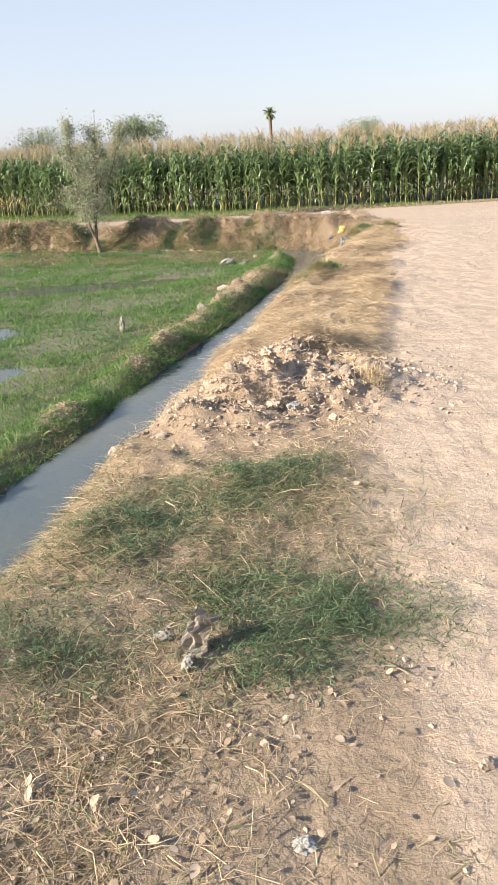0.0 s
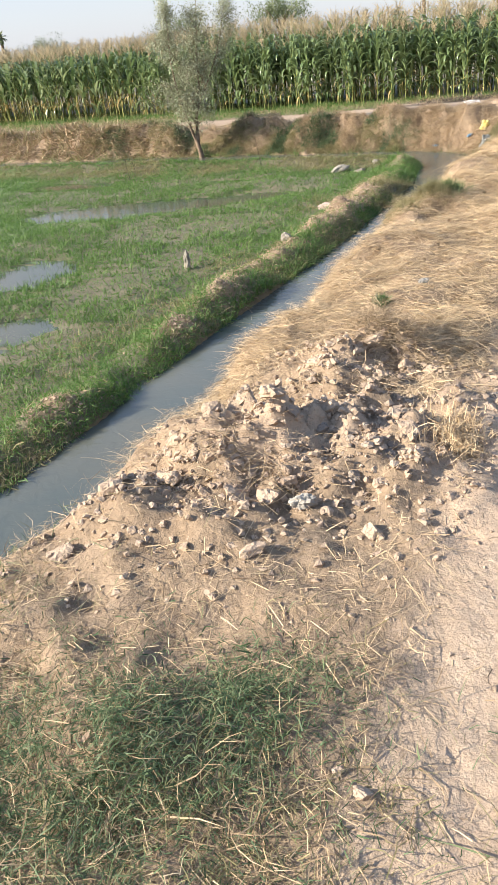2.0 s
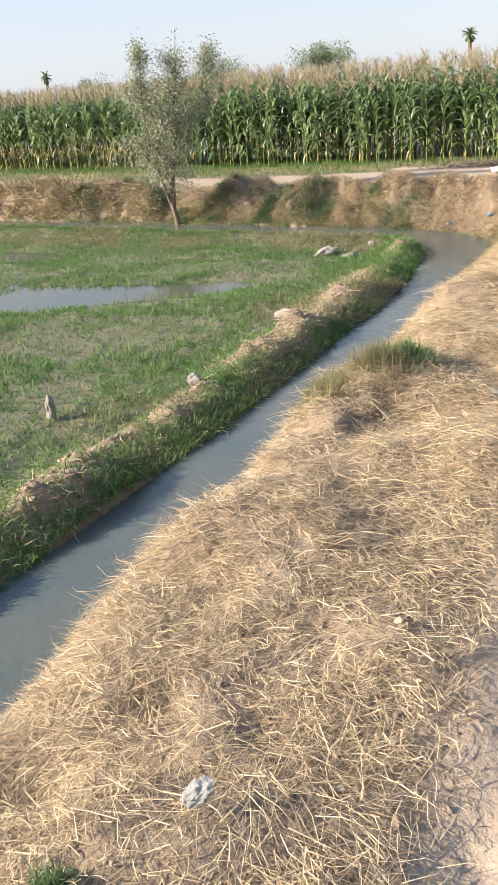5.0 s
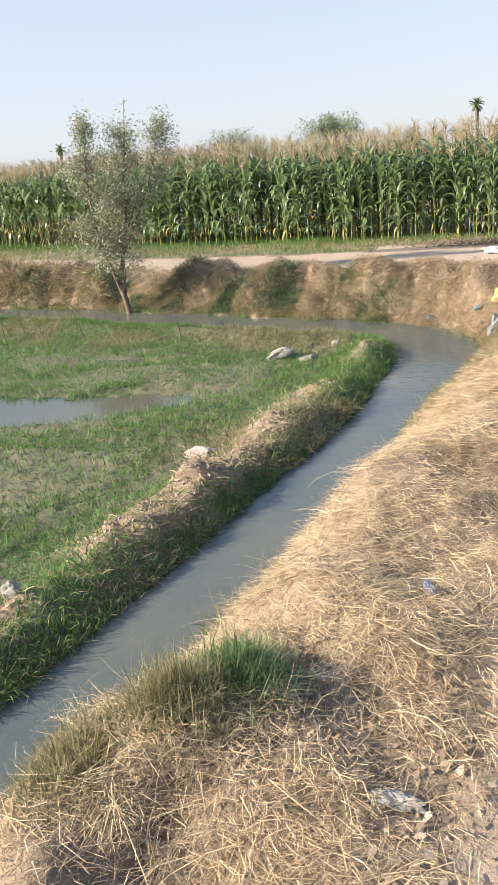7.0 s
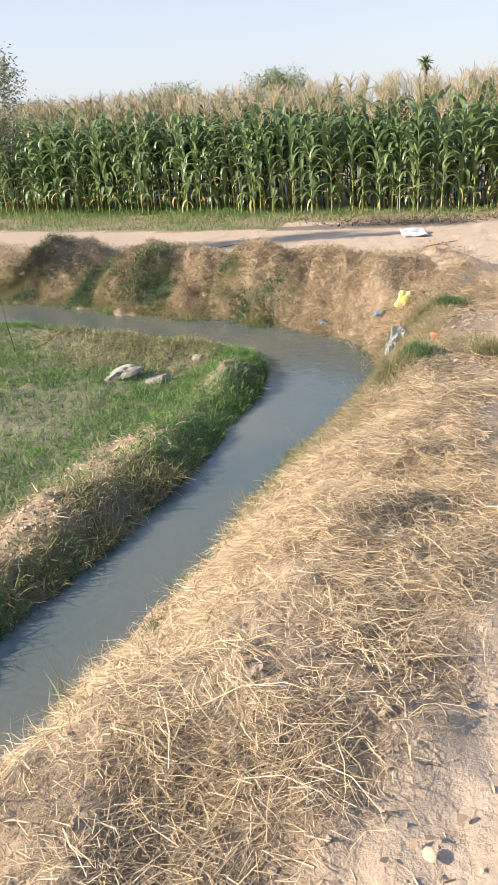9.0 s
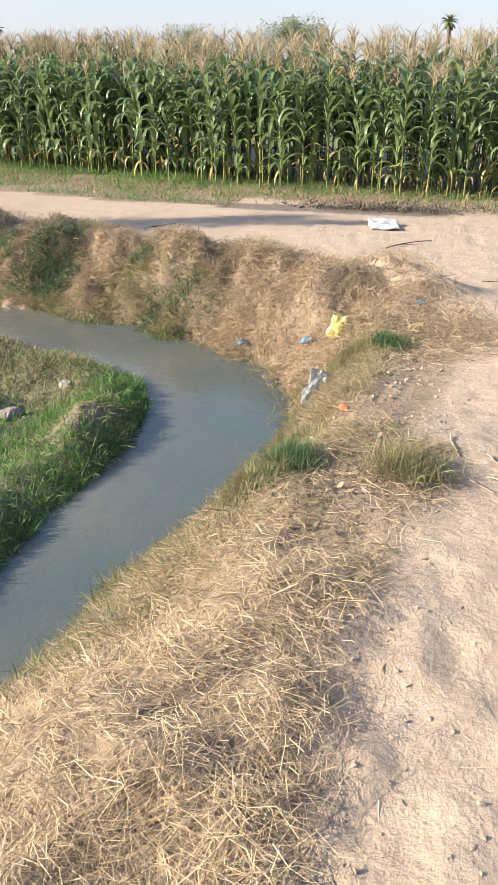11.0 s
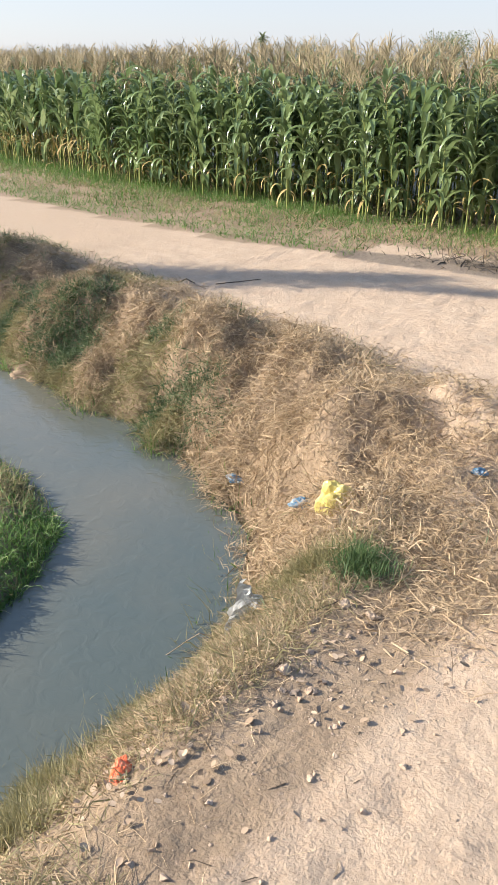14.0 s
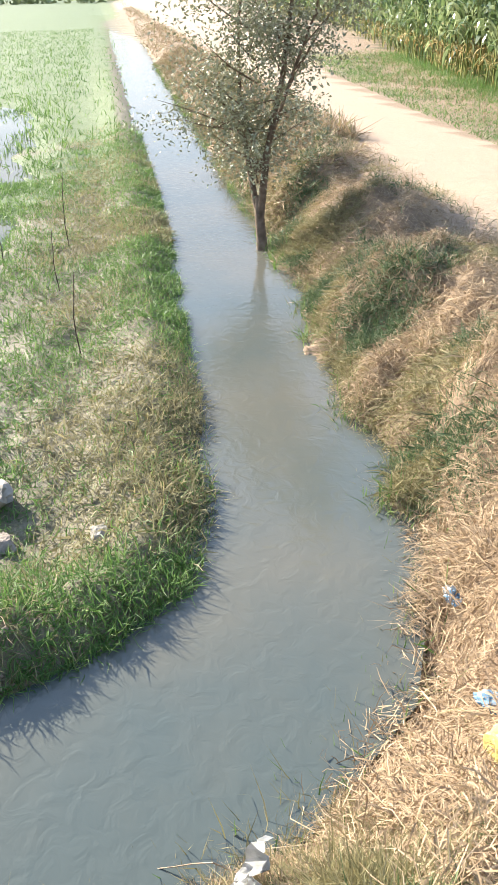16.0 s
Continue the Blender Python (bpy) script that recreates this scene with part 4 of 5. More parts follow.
x, y = scatter_along(330000, LEFT_SHORE[3:19], 0.0, 1.8, lambda x, y: island_density(x, y) * np.clip(9 / (0.1 + np.hypot(np.minimum(x + 2, 0), 0) * 2), 0.3, 1))
pickd = fbm(x, y, 0.8, 61, 2) + rng.normal(0, 0.14, len(x)) + 0.12 * step(19.0, 20.0, y - 0.28 * x) * step(0.5, 0.9, line_distance(x, y, LEFT_SHORE))
q = pickd < 0.63
strands("green_grass", x[q], y[q], GREEN_GRASS, (0.035, 0.13), (0.003, 0.007), (5, 80), (0.1, 0.6), "lush green grass on the low field bank", "grass", 2, 0.03, curl=0.7)
strands("bank_grass", x[~q], y[~q], OLIVE_GRASS, (0.04, 0.14), (0.0035, 0.0075), (0, 75), (0.1, 0.6), "yellowing grass on the low field bank", "grass", 2, 0.03, curl=0.7)
x, y = scatter(60000, (-2.6, 1.0, 4.5, 18.5), lambda x, y: inside(x, y, FIELD_RING) * 0.5 * crest_bare(x, y, line_distance(x, y, LEFT_SHORE)) + sum(0.8 * hump(x, y, cx, cy, r * 0.6, r, -0.25) for cx, cy, r, h in BANK_LUMPS))
strands("dry_straw", x, y, DRY_GRASS, (0.05, 0.16), (0.003, 0.0055), (-5, 35), (0.05, 0.4), "dry stubble on the field bank's lumps", "dry grass", 2, 0.03)


def field_density(x, y):
    z = height(x, y)
    d_l = line_distance(x, y, LEFT_SHORE)
    return inside(x, y, FIELD_RING) * step(0.8, 1.6, d_l) * step(POOL_Z - 0.025, POOL_Z - 0.002, z) * (0.38 + 0.62 * step(0.39, 0.56, fbm(x, y, 0.7, 71, 3)))


x, y = scatter(440000, (-9, 0.5, 4.0, 20.6), field_density)
xs, ys = scatter(240000, (-15, -1.0, -9, 20.6), lambda x, y: field_density(x, y) * step(-9, 3, y) * step(-15, -9, x) * ((x < -9) | (y < 4)))
x, y = np.concatenate([x, xs]), np.concatenate([y, ys])
strands("green_grass", x, y, GREEN_GRASS, (0.04, 0.13), (0.006, 0.012), (10, 80), (0.05, 0.5), "short green shoots in the flooded field", "grass", 1)
x, y = scatter(300000, (-60, -7, -6.0, 36), lambda x, y: step(-7, -11, x) * step(-6, 9, y + 0.15 * x) * np.maximum(field_density(x, y), 0.25 * island_density(x, y)) * np.clip(14 / (-x + 2), 0.15, 1))
strands("green_grass", x, y, GREEN_GRASS, (0.08, 0.22), (0.012, 0.03), (25, 85), (0.0, 0.4), "short green shoots over the wide wet field", "grass", 1)


def verge_density(x, y):
    d_c = line_distance(x, y, CORN_LINE)
    return (~inside(x, y, ROAD_RING)) * np.maximum(step(1.9, 0.9, d_c), (x < 0) * step(3.3, 2.7, d_c)) * (0.3 + 0.7 * step(0.3, 0.55, fbm(x, y, 0.8, 15, 3) + 0.05)) * (1 - np.clip(1.2 * hump(x, y, 1.948, 24.7, 1.6, 0.4), 0, 1))


x, y = scatter_along(240000, CORN_LINE[1:], 0.0, 3.3, lambda x, y: verge_density(x, y) * (y < 29 - x * 0.5))
q = rng.random(len(x)) < 0.25 + 0.5 * step(1.5, 2.6, line_distance(x, y, CORN_LINE)) * (x < 0) + 0.3 * step(0.8, 0.3, line_distance(x, y, CORN_LINE)) + 0.3 * step(2.0, -1.0, x)
strands("green_grass", x[q], y[q], GREEN_GRASS, (0.07, 0.2), (0.006, 0.012), (20, 80), (0.05, 0.5), "low green grass on the road verge", "grass", 1)
strands("bank_grass", x[~q], y[~q], DRY_GRASS, (0.06, 0.2), (0.006, 0.011), (5, 60), (0.05, 0.5), "dry grass on the road verge", "grass", 1)


# ---- young tree by the ditch ----
def young_tree():
    rt = random.Random(5)
    base = (-3.96, 21.26, ground_z(-3.96, 21.26) - 0.04)
    tree = root("young_tree", pose(*base), "slender young tree with grey-green leaves at the water's edge", "tree")
    tips = []

    def limb(start, way, length, r, depth):
        pts, rad = [Vector(start)], [r]
        u = Vector(way).normalized()
        k = 5
        for i in range(k):
            u = (u + Vector((rt.uniform(-0.16, 0.16), rt.uniform(-0.16, 0.16), rt.uniform(-0.06, 0.12) if depth < 2 else rt.uniform(-0.22, 0.08)))).normalized()
            pts.append(pts[-1] + u * length / k)
            rad.append(r * (1 - 0.92 * (i + 1) / k))
        v, f = tube(pts, rad, 7 if depth == 0 else 5)
        part("trunk" if depth == 0 else "branch", mesh_from("limb", v, f, BARK), tree)
        if depth < 2:
            for i in range(11 if depth == 0 else 5):
                s = rt.uniform(0.2, 0.97) if depth == 0 else rt.uniform(0.2, 1.0)
                j = min(k - 1, int(s * k))
                p = pts[j].lerp(pts[j + 1], s * k - j)
                a = rt.uniform(0, math.tau)
                w = Vector((math.cos(a), math.sin(a), rt.uniform(0.7, 1.8) if depth == 0 else rt.uniform(-0.2, 0.8)))
                limb(p, w, length * (rt.uniform(0.2, 0.38) * (1.3 - 1.12 * s) if depth == 0 else rt.uniform(0.4, 0.65)), r * 0.4 * (1 - 0.5 * s), depth + 1)
        if depth >= 1:
            for i in range(k):
                for s in (0.2, 0.5, 0.8):
                    tips.append((pts[i].lerp(pts[i + 1], s), 1 if depth == 1 else 2))
        else:
            for i in (k - 2, k - 1):
                for s in (0.05, 0.2, 0.35, 0.5, 0.65, 0.8, 0.95):
                    tips.extend([(pts[i].lerp(pts[i + 1], s), 2)] * 2)

    v, f = tube([(0, 0, 0), (-0.02, 0, 0.2), (-0.07, 0, 0.42), (-0.11, 0, 0.62)], [0.07, 0.055, 0.05, 0.03], 8)
    part("trunk", mesh_from("trunk", v, f, BARK), tree)
    limb((-0.06, 0.0, 0.38), (0.0, 0.04, 1), 3.3, 0.042, 0)
    limb((-0.09, 0.0, 0.42), (-0.24, -0.05, 1), 2.95, 0.034, 0)
    limb((-0.10, 0.02, 0.85), (0.3, 0.1, 1), 2.55, 0.024, 0)
    for way in ((-0.6, -1.0, 0.25), (0.3, -1.0, 0.3), (-1.0, -0.4, 0.35)):
        limb((-0.12, 0, 1.2), way, 1.0, 0.014, 1)
    for k in range(16):
        a = k * 2.4 + rt.uniform(-0.4, 0.4)
        z = 0.75 + 0.09 * k
        limb((-0.1 - 0.08 * (k % 2) * z, 0, z), (math.cos(a), math.sin(a), rt.uniform(0.3, 0.9)), rt.uniform(0.55, 0.85), 0.011, 1)
    v, f = [], []
    for p, w in tips:
        for _ in range(max(1, 3 * w - 1 - int(rt.random() * (2 + max(0, p.z - 1.9) * 0.5)))):
            spread = 0.1 if p.z < 2.4 else 0.07
            q = p + Vector((rt.gauss(0, spread), rt.gauss(0, spread), rt.gauss(-0.03, 0.1)))
            a, e = rt.uniform(0, math.tau), rt.uniform(-1.2, 0.5)
            u = Vector((math.cos(a) * math.cos(e), math.sin(a) * math.cos(e), math.sin(e)))
            s = u.orthogonal().normalized()
            s = (s * math.cos(a * 3) + u.cross(s) * math.sin(a * 3)) * 0.0105
            ln = rt.uniform(0.032, 0.058)
            n0 = len(v)
            bow = u.cross(s).normalized() * 0.006
            v += [tuple(q), tuple(q + u * ln * 0.5 + s + bow), tuple(q + u * ln), tuple(q + u * ln * 0.5 - s + bow)]
            f += [(n0, n0 + 1, n0 + 2), (n0, n0 + 2, n0 + 3)]
    part("crown", mesh_from("crown", v, f, TREE_LEAF), tree, "loose grey-green foliage")
    return tree


young_tree()


# ---- far trees ----
def far_tree(x, y, h, wide, seed, label):
    rt = random.Random(seed)
    z = ground_z(x, y)
    tree = root("far_tree", pose(x, y, z), label, "tree", "trees on the horizon")
    v, f = tube([(0, 0, -0.2), (0.1, 0, h * 0.3), (-0.1, 0.1, h * 0.6)], [h * 0.045, h * 0.035, h * 0.015], 7)
    part("trunk", mesh_from("trunk", v, f, BARK), tree)
    for k in range(6):
        a = k * math.tau / 6 + rt.uniform(-0.4, 0.4)
        v, f = tube([(0, 0, h * rt.uniform(0.25, 0.45)), (math.cos(a) * wide * 0.2, math.sin(a) * wide * 0.2, h * 0.6), (math.cos(a) * wide * 0.4, math.sin(a) * wide * 0.4, h * 0.75)],
                    [h * 0.02, h * 0.014, h * 0.005], 5)
        part("limb", mesh_from("limb", v, f, BARK), tree)
    v, f = [], []
    lobes = [(Vector((rt.gauss(0, 0.26) * wide, rt.gauss(0, 0.26) * wide, h * rt.uniform(0.36, 0.84))), rt.uniform(0.16, 0.26) * wide) for _ in range(24)]
    for c, r in lobes:
        for _ in range(340):
            u = Vector((rt.gauss(0, 1), rt.gauss(0, 1), rt.gauss(0, 0.8))).normalized()
            p = c + u * r * rt.uniform(0.5, 1.08)
            if p.z > h:
                continue
            n0, w = len(v), h * rt.uniform(0.011, 0.022)
            for _k in range(3):
                v.append(tuple(p + Vector((rt.uniform(-1, 1), rt.uniform(-1, 1), rt.uniform(-1, 1))) * w))
            f.append((n0, n0 + 1, n0 + 2))
    part("crown", mesh_from("crown", v, f, FAR_LEAF), tree)


def palm(x, y, h, r, seed):
    rt = random.Random(seed)
    tree = root("palm_tree", pose(x, y, ground_z(x, y)), "date palm with a round crown beyond the maize", "palm tree", "trees on the horizon")
    v, f = tube([(0, 0, -0.2), (0.1, 0, h * 0.4), (0, 0, h - r * 0.7)], [0.3, 0.22, 0.26], 8)
    part("trunk", mesh_from("trunk", v, f, BARK), tree)
    for k in range(44):
        a, e = rt.uniform(0, math.tau), rt.uniform(-0.9, 1.45)
        p, u, ln = Vector((0, 0, h - r * 0.7)), e, r * rt.uniform(0.9, 1.1)
        v, f = [], []
        for i in range(7):
            s = i / 6
            side = Vector((-math.sin(a), math.cos(a), 0)) * r * 0.13 * math.sin(math.pi * min(1, s * 0.8 + 0.15))
            v += [p - side - Vector((0, 0, side.length * 0.5)), p, p + side - Vector((0, 0, side.length * 0.5))]
            p = p + Vector((math.cos(a) * math.cos(u), math.sin(a) * math.cos(u), math.sin(u))) * ln / 6
            u -= 0.14 + 0.1 * s
            if i:
                n0 = 3 * (i - 1)
                f += [(n0, n0 + 1, n0 + 4, n0 + 3), (n0 + 1, n0 + 2, n0 + 5, n0 + 4)]
        part("frond", mesh_from("frond", [tuple(q) for q in v], f, FAR_LEAF), tree)


far_tree(-17.4, 135.5, 8.2, 7.2, 3, "round bushy green tree beyond the maize")
far_tree(-33, 134, 6.7, 8.0, 4, "low bushy tree beyond the maize")
far_tree(18.5, 134, 5.6, 6.0, 6, "low dark tree far beyond the maize")
far_tree(-57, 140, 6.3, 6.0, 12, "low tree far beyond the maize")
palm(3.4, 124, 7.3, 1.2, 8)
palm(-61, 133, 6.9, 1.2, 9)


# ---- woods at the end of the field ----
rw = random.Random(17)
v, f = [], []
for k in range(150):
    cx, cy, r = -215 + rw.uniform(-15, 15), -60 + 330 * k / 150 + rw.uniform(-3, 3), rw.uniform(3.0, 6.5)
    for _ in range(60):
        u = Vector((rw.gauss(0, 1), rw.gauss(0, 1), abs(rw.gauss(0, 0.8)))).normalized()
        p = Vector((cx, cy, -0.8)) + Vector((u.x * r, u.y * r, u.z * r * 1.3)) * rw.uniform(0.6, 1.1)
        n0 = len(v)
        for _k in range(3):
            v.append(tuple(p + Vector((rw.uniform(-1, 1), rw.uniform(-1, 1), rw.uniform(-1, 1))) * 0.9))
        f.append((n0, n0 + 1, n0 + 2))
tagged(new("far_woods", mesh_from("far_woods", v, f, FAR_LEAF)), "dark line of far trees behind the field", "woods", kind="stuff")


# ---- clods, crumbs and fallen leaves ----
def lumps(name, x, y, sizes, m, label, category, points=9, kinds=12, sink=0.12):
    """Many small lumps as one mesh."""
    rl = random.Random(21)
    shapes = []
    for _ in range(kinds):
        bm = bmesh.new()
        for _k in range(points):
            u = Vector((rl.gauss(0, 1), rl.gauss(0, 1), rl.gauss(0, 1))).normalized()
            bm.verts.new((u.x, u.y * 0.85, u.z * 0.6))
        res = bmesh.ops.convex_hull(bm, input=bm.verts[:])
        bmesh.ops.delete(bm, geom=[q for q in bm.verts if not q.link_faces], context="VERTS")
        bm.verts.index_update()
        shapes.append((np.array([tuple(q.co) for q in bm.verts]), np.array([[q.index for q in f.verts] for f in bm.faces])))
        bm.free()
    z = height(x, y)
    pick, turn = rng.integers(0, kinds, len(x)), rng.uniform(0, math.tau, len(x))
    V, F, base = [], [], 0
    for k, (v, f) in enumerate(shapes):
        q = np.where(pick == k)[0]
        c, s, r = np.cos(turn[q])[:, None], np.sin(turn[q])[:, None], sizes[q][:, None]
        V.append(np.stack([(v[None, :, 0] * c - v[None, :, 1] * s) * r + x[q][:, None], (v[None, :, 0] * s + v[None, :, 1] * c) * r + y[q][:, None],
                           (v[None, :, 2] + sink) * r + z[q][:, None]], -1).reshape(-1, 3))
        F.append((f[None] + (np.arange(len(q)) * len(v))[:, None, None] + base).reshape(-1, 3))
        base += len(q) * len(v)
    return tagged(new(name, mesh_from(name, np.concatenate(V), np.concatenate(F), m, smooth=False)), label, category, kind="stuff")


rc = random.Random(31)
clod_meshes = [rock_mesh("clod", rc, (1, rc.uniform(0.7, 1), rc.uniform(0.6, 0.9)), CLOD, 14) for _ in range(9)]
grey_meshes = [rock_mesh("clod", rc, (1, rc.uniform(0.7, 1), rc.uniform(0.6, 0.9)), GREY_CLOD, 12) for _ in range(5)]
heap = root("clod_heap", pose(0.22, 4.98, ground_z(0.22, 4.98)), "heap of dug dry clay clods beside the path", "soil heap")
made = 0
while made < 270:
    x, y = rc.uniform(-0.9, 1.3), rc.uniform(4.2, 6.8)
    if rc.random() > float(heap_shape(np.array([x]), np.array([y]))[0]):
        continue
    grey = min(math.hypot(x - 0.4, y - 4.85), math.hypot(x - 0.88, y - 5.42), math.hypot(x - 0.15, y - 5.3)) < 0.2
    r = rc.uniform(0.014, 0.034) if rc.random() < 0.86 else rc.uniform(0.036, 0.065)
    ob = part("clod", rc.choice(grey_meshes if grey else clod_meshes), heap)
    ob.matrix_parent_inverse = heap.matrix_world.inverted()
    ob.matrix_basis = pose(x, y, ground_z(x, y) + r * 0.02, rc.uniform(-40, 40), rc.uniform(-40, 40), rc.uniform(0, 360)) @ Matrix.Scale(r, 4)
    made += 1
x, y = scatter(34000, (-0.9, 1.5, 4.0, 7.0), lambda x, y: heap_shape(x, y) * 0.8)
lumps("soil_crumbs", x, y, 0.003 + 0.022 * rng.random(len(x)) ** 2, CLOD, "dry clay crumbs on the dug heap", "soil crumbs", 10)
x, y = scatter(29000, (-1.4, 4.2, 0.7, 20.5), lambda x, y: (0.22 + 0.5 * step(0.7, 0.1, line_distance(x, y, PATH_EDGE)) + 0.55 * inside(x, y, EDGE_RING)) * (line_distance(x, y, RIGHT_SHORE) > 0.35)
               * (~inside(x, y, DITCH_RING)) * (~inside(x, y, FIELD_RING)) * step(0.3, 0.6, fbm(x, y, 0.5, 35, 2) + 0.05))
lumps("soil_crumbs", x, y, 0.0025 + 0.013 * rng.random(len(x)) ** 3.0, CLOD, "small clay crumbs strewn on the path", "soil crumbs", 9)
x, y = scatter(9000, (1.9, 3.4, 16.4, 18.7), lambda x, y: 0.08 * step(0.5, 0.9, line_distance(x, y, RIGHT_SHORE)) * step(1.9, 1.2, line_distance(x, y, RIGHT_SHORE)) * step(0.4, 0.6, fbm(x, y, 0.3, 64, 2)) + 0.7 * np.maximum(hump(x, y, 2.63, 17.688, 0.35, 0.3), hump(x, y, 2.24, 17.317, 0.3, 0.15)))
lumps("soil_crumbs", x, y, 0.003 + 0.018 * rng.random(len(x)) ** 5, CLOD, "broken clay lumps on the slope", "soil crumbs", 10)
x, y = scatter(22000, (-2.6, 1.0, 4.5, 18.0), lambda x, y: inside(x, y, FIELD_RING) * 0.7 * crest_bare(x, y, line_distance(x, y, LEFT_SHORE)) + sum(0.9 * hump(x, y, cx, cy, r * 0.55, r * 0.9, -0.25) for cx, cy, r, h in BANK_LUMPS))
lumps("soil_crumbs", x, y, rng.uniform(0.006, 0.026, len(x)), CLOD, "clay lumps dug out onto the field bank", "soil crumbs", 10)

x, y = scatter(5200, (0.3, 4.2, 0.9, 20.5), lambda x, y: 0.5 * (~inside(x, y, DITCH_RING)) * (~inside(x, y, EDGE_RING)) * step(0.35, 0.6, fbm(x, y, 0.8, 131, 2) + 0.08))
strands("twig_litter", x, y, BURNT_STALK, (0.015, 0.07), (0.0015, 0.0045), (-4, 14), (0.0, 0.2), "dark bits of stalk trodden into the dust", "stalks", 2, 0.004, sink=0.001, curl=0.9)

DEAD_LEAF = material("dead_leaf", ((0.12, 0.08, 0.05), (0.28, 0.195, 0.13), (0.46, 0.35, 0.25)), 6.0, 0.7, 0, island=0.75)


def fallen_leaves(x, y, label):
    n = len(x)
    z = height(x, y) + rng.uniform(0.002, 0.022, n)
    a, r = rng.uniform(0, math.tau, n), rng.uniform(0.005, 0.011, n) + 0.009 * rng.random(n) ** 3
    tx, ty, cup = rng.normal(0, 0.3, n), rng.normal(0, 0.3, n), rng.uniform(-0.2, 0.7, n)
    rows = []
    for k in range(9):
        if k == 0:
            u, w, h = np.zeros(n), np.zeros(n), np.zeros(n)
        else:
            t = (k - 1) * math.tau / 8
            u = np.full(n, math.cos(t) * (1.35 if k == 1 else 1.0))
            w = np.full(n, math.sin(t) * 0.78)
            h = cup * (w * w) + 0.15 * u * cup
        rows.append(np.stack([x + r * (u * np.cos(a) - w * np.sin(a)), y + r * (u * np.sin(a) + w * np.cos(a)), z + r * (h + tx * u + ty * w)], 1))
    v = np.stack(rows, 1).reshape(-1, 3)
    tri = np.array([(0, k, k % 8 + 1) for k in range(1, 9)])
    f = (np.arange(n)[:, None, None] * 9 + tri[None]).reshape(-1, 3)
    tagged(new("fallen_leaves", mesh_from("fallen_leaves", v, f, DEAD_LEAF)), label, "fallen leaves", kind="stuff")


LITTER = [(1.558, 9.924, 0.4, 0.35, 1.0), (1.364, 10.266, 0.3, 0.3, 0.6), (2.435, 15.689, 0.25, 0.3, 0.9), (2.63, 15.871, 0.25, 0.2, 0.5), (-0.292, 1.6, 0.45, 0.4, 0.55), (-0.584, 1.35, 0.3, 0.3, 0.7),
          (0, 1.5, 0.5, 0.4, 0.25), (2.435, 16.991, 0.22, 0.22, 1.0), (2.971, 18.198, 0.35, 0.5, 0.12), (2.045, 12.447, 0.5, 0.4, 0.25), (1.169, 7, 0.4, 1.2, 0.12), (0.877, 9.778, 0.3, 0.5, 0.3),
          (2.5, 17.35, 0.35, 0.5, 0.12), (2.95, 18.55, 0.35, 0.4, 0.2), (2.2, 16.7, 0.4, 0.6, 0.16), (2.3, 13.6, 0.3, 0.8, 0.12)]
x, y = scatter(52000, (-1.2, 3.6, 0.8, 19.2), lambda x, y: np.clip(sum(p * hump(x, y, cx, cy, rx, ry) for cx, cy, rx, ry, p in LITTER) + 0.012 * inside(x, y, EDGE_RING), 0, 1))
fallen_leaves(x, y, "curled dead leaves scattered over the bank")
x, y = scatter(34000, (-1.2, 3.6, 0.8, 19.2), lambda x, y: np.clip(sum(p * hump(x, y, cx, cy, rx * 1.2, ry * 1.2) for cx, cy, rx, ry, p in LITTER) + 0.02 * inside(x, y, EDGE_RING), 0, 1))
strands("dry_straw", x, y, DRY_GRASS, (0.03, 0.15), (0.001, 0.0024), (-5, 25), (0.0, 0.3), "dead stalks among the fallen leaves", "dry grass", 2, 0.015, curl=0.8)
n = 3600
x, y = rng.normal(2.95, 0.22, n), rng.normal(18.45, 0.26, n)
strands("dry_straw", x, y, DRY_GRASS, (0.04, 0.16), (0.0015, 0.004), (-5, 30), (0.0, 0.4), "grey-brown twigs and stalks strewn above the slope", "dry grass", 2, 0.03, curl=0.9)
x, y = scatter_along(1500, RIGHT_SHORE[3:17], 0.15, 0.5, lambda x, y: 0.09 * (~inside(x, y, DITCH_RING)) * (~inside(x, y, FIELD_RING)))
strands("reed_stems", x, y, DRY_GRASS, (0.14, 0.26), (0.0014, 0.0026), (35, 70), (0.3, 0.8), "long bent grass stems over the water", "grass", 5)

# ---- rubbish, stones and sticks ----
PALE_STONE = material("pale_stone", ((0.15, 0.13, 0.10), (0.25, 0.22, 0.18), (0.35, 0.31, 0.265)), 12.0, 0.9, 0.6, 80.0)
PINK_STONE = material("pinkish_brick", ((0.36, 0.25, 0.2), (0.48, 0.36, 0.3), (0.56, 0.45, 0.38)), 12.0, 0.9, 0.6, 80.0)
YELLOW_FILM = material("yellow_plastic", ((0.52, 0.42, 0.12), (0.68, 0.57, 0.2), (0.76, 0.68, 0.36)), 9.0, 0.35, 0.4, 40.0, translucent=0.35, spec=0.5)
BLUE_FILM = material("blue_plastic", ((0.03, 0.08, 0.15), (0.08, 0.19, 0.30), (0.42, 0.47, 0.52)), 22.0, 0.3, 0.4, 50.0, translucent=0.25, spec=0.5)
CLEAR_FILM = material("milky_plastic", ((0.38, 0.375, 0.36), (0.55, 0.55, 0.54), (0.72, 0.72, 0.72)), 22.0, 0.25, 0.5, 50.0, translucent=0.5, spec=0.6)
WHITE_SACK = material("woven_white_sack", ((0.36, 0.34, 0.31), (0.5, 0.48, 0.45), (0.6, 0.58, 0.55)), 8.0, 0.6, 0.4, 120.0)
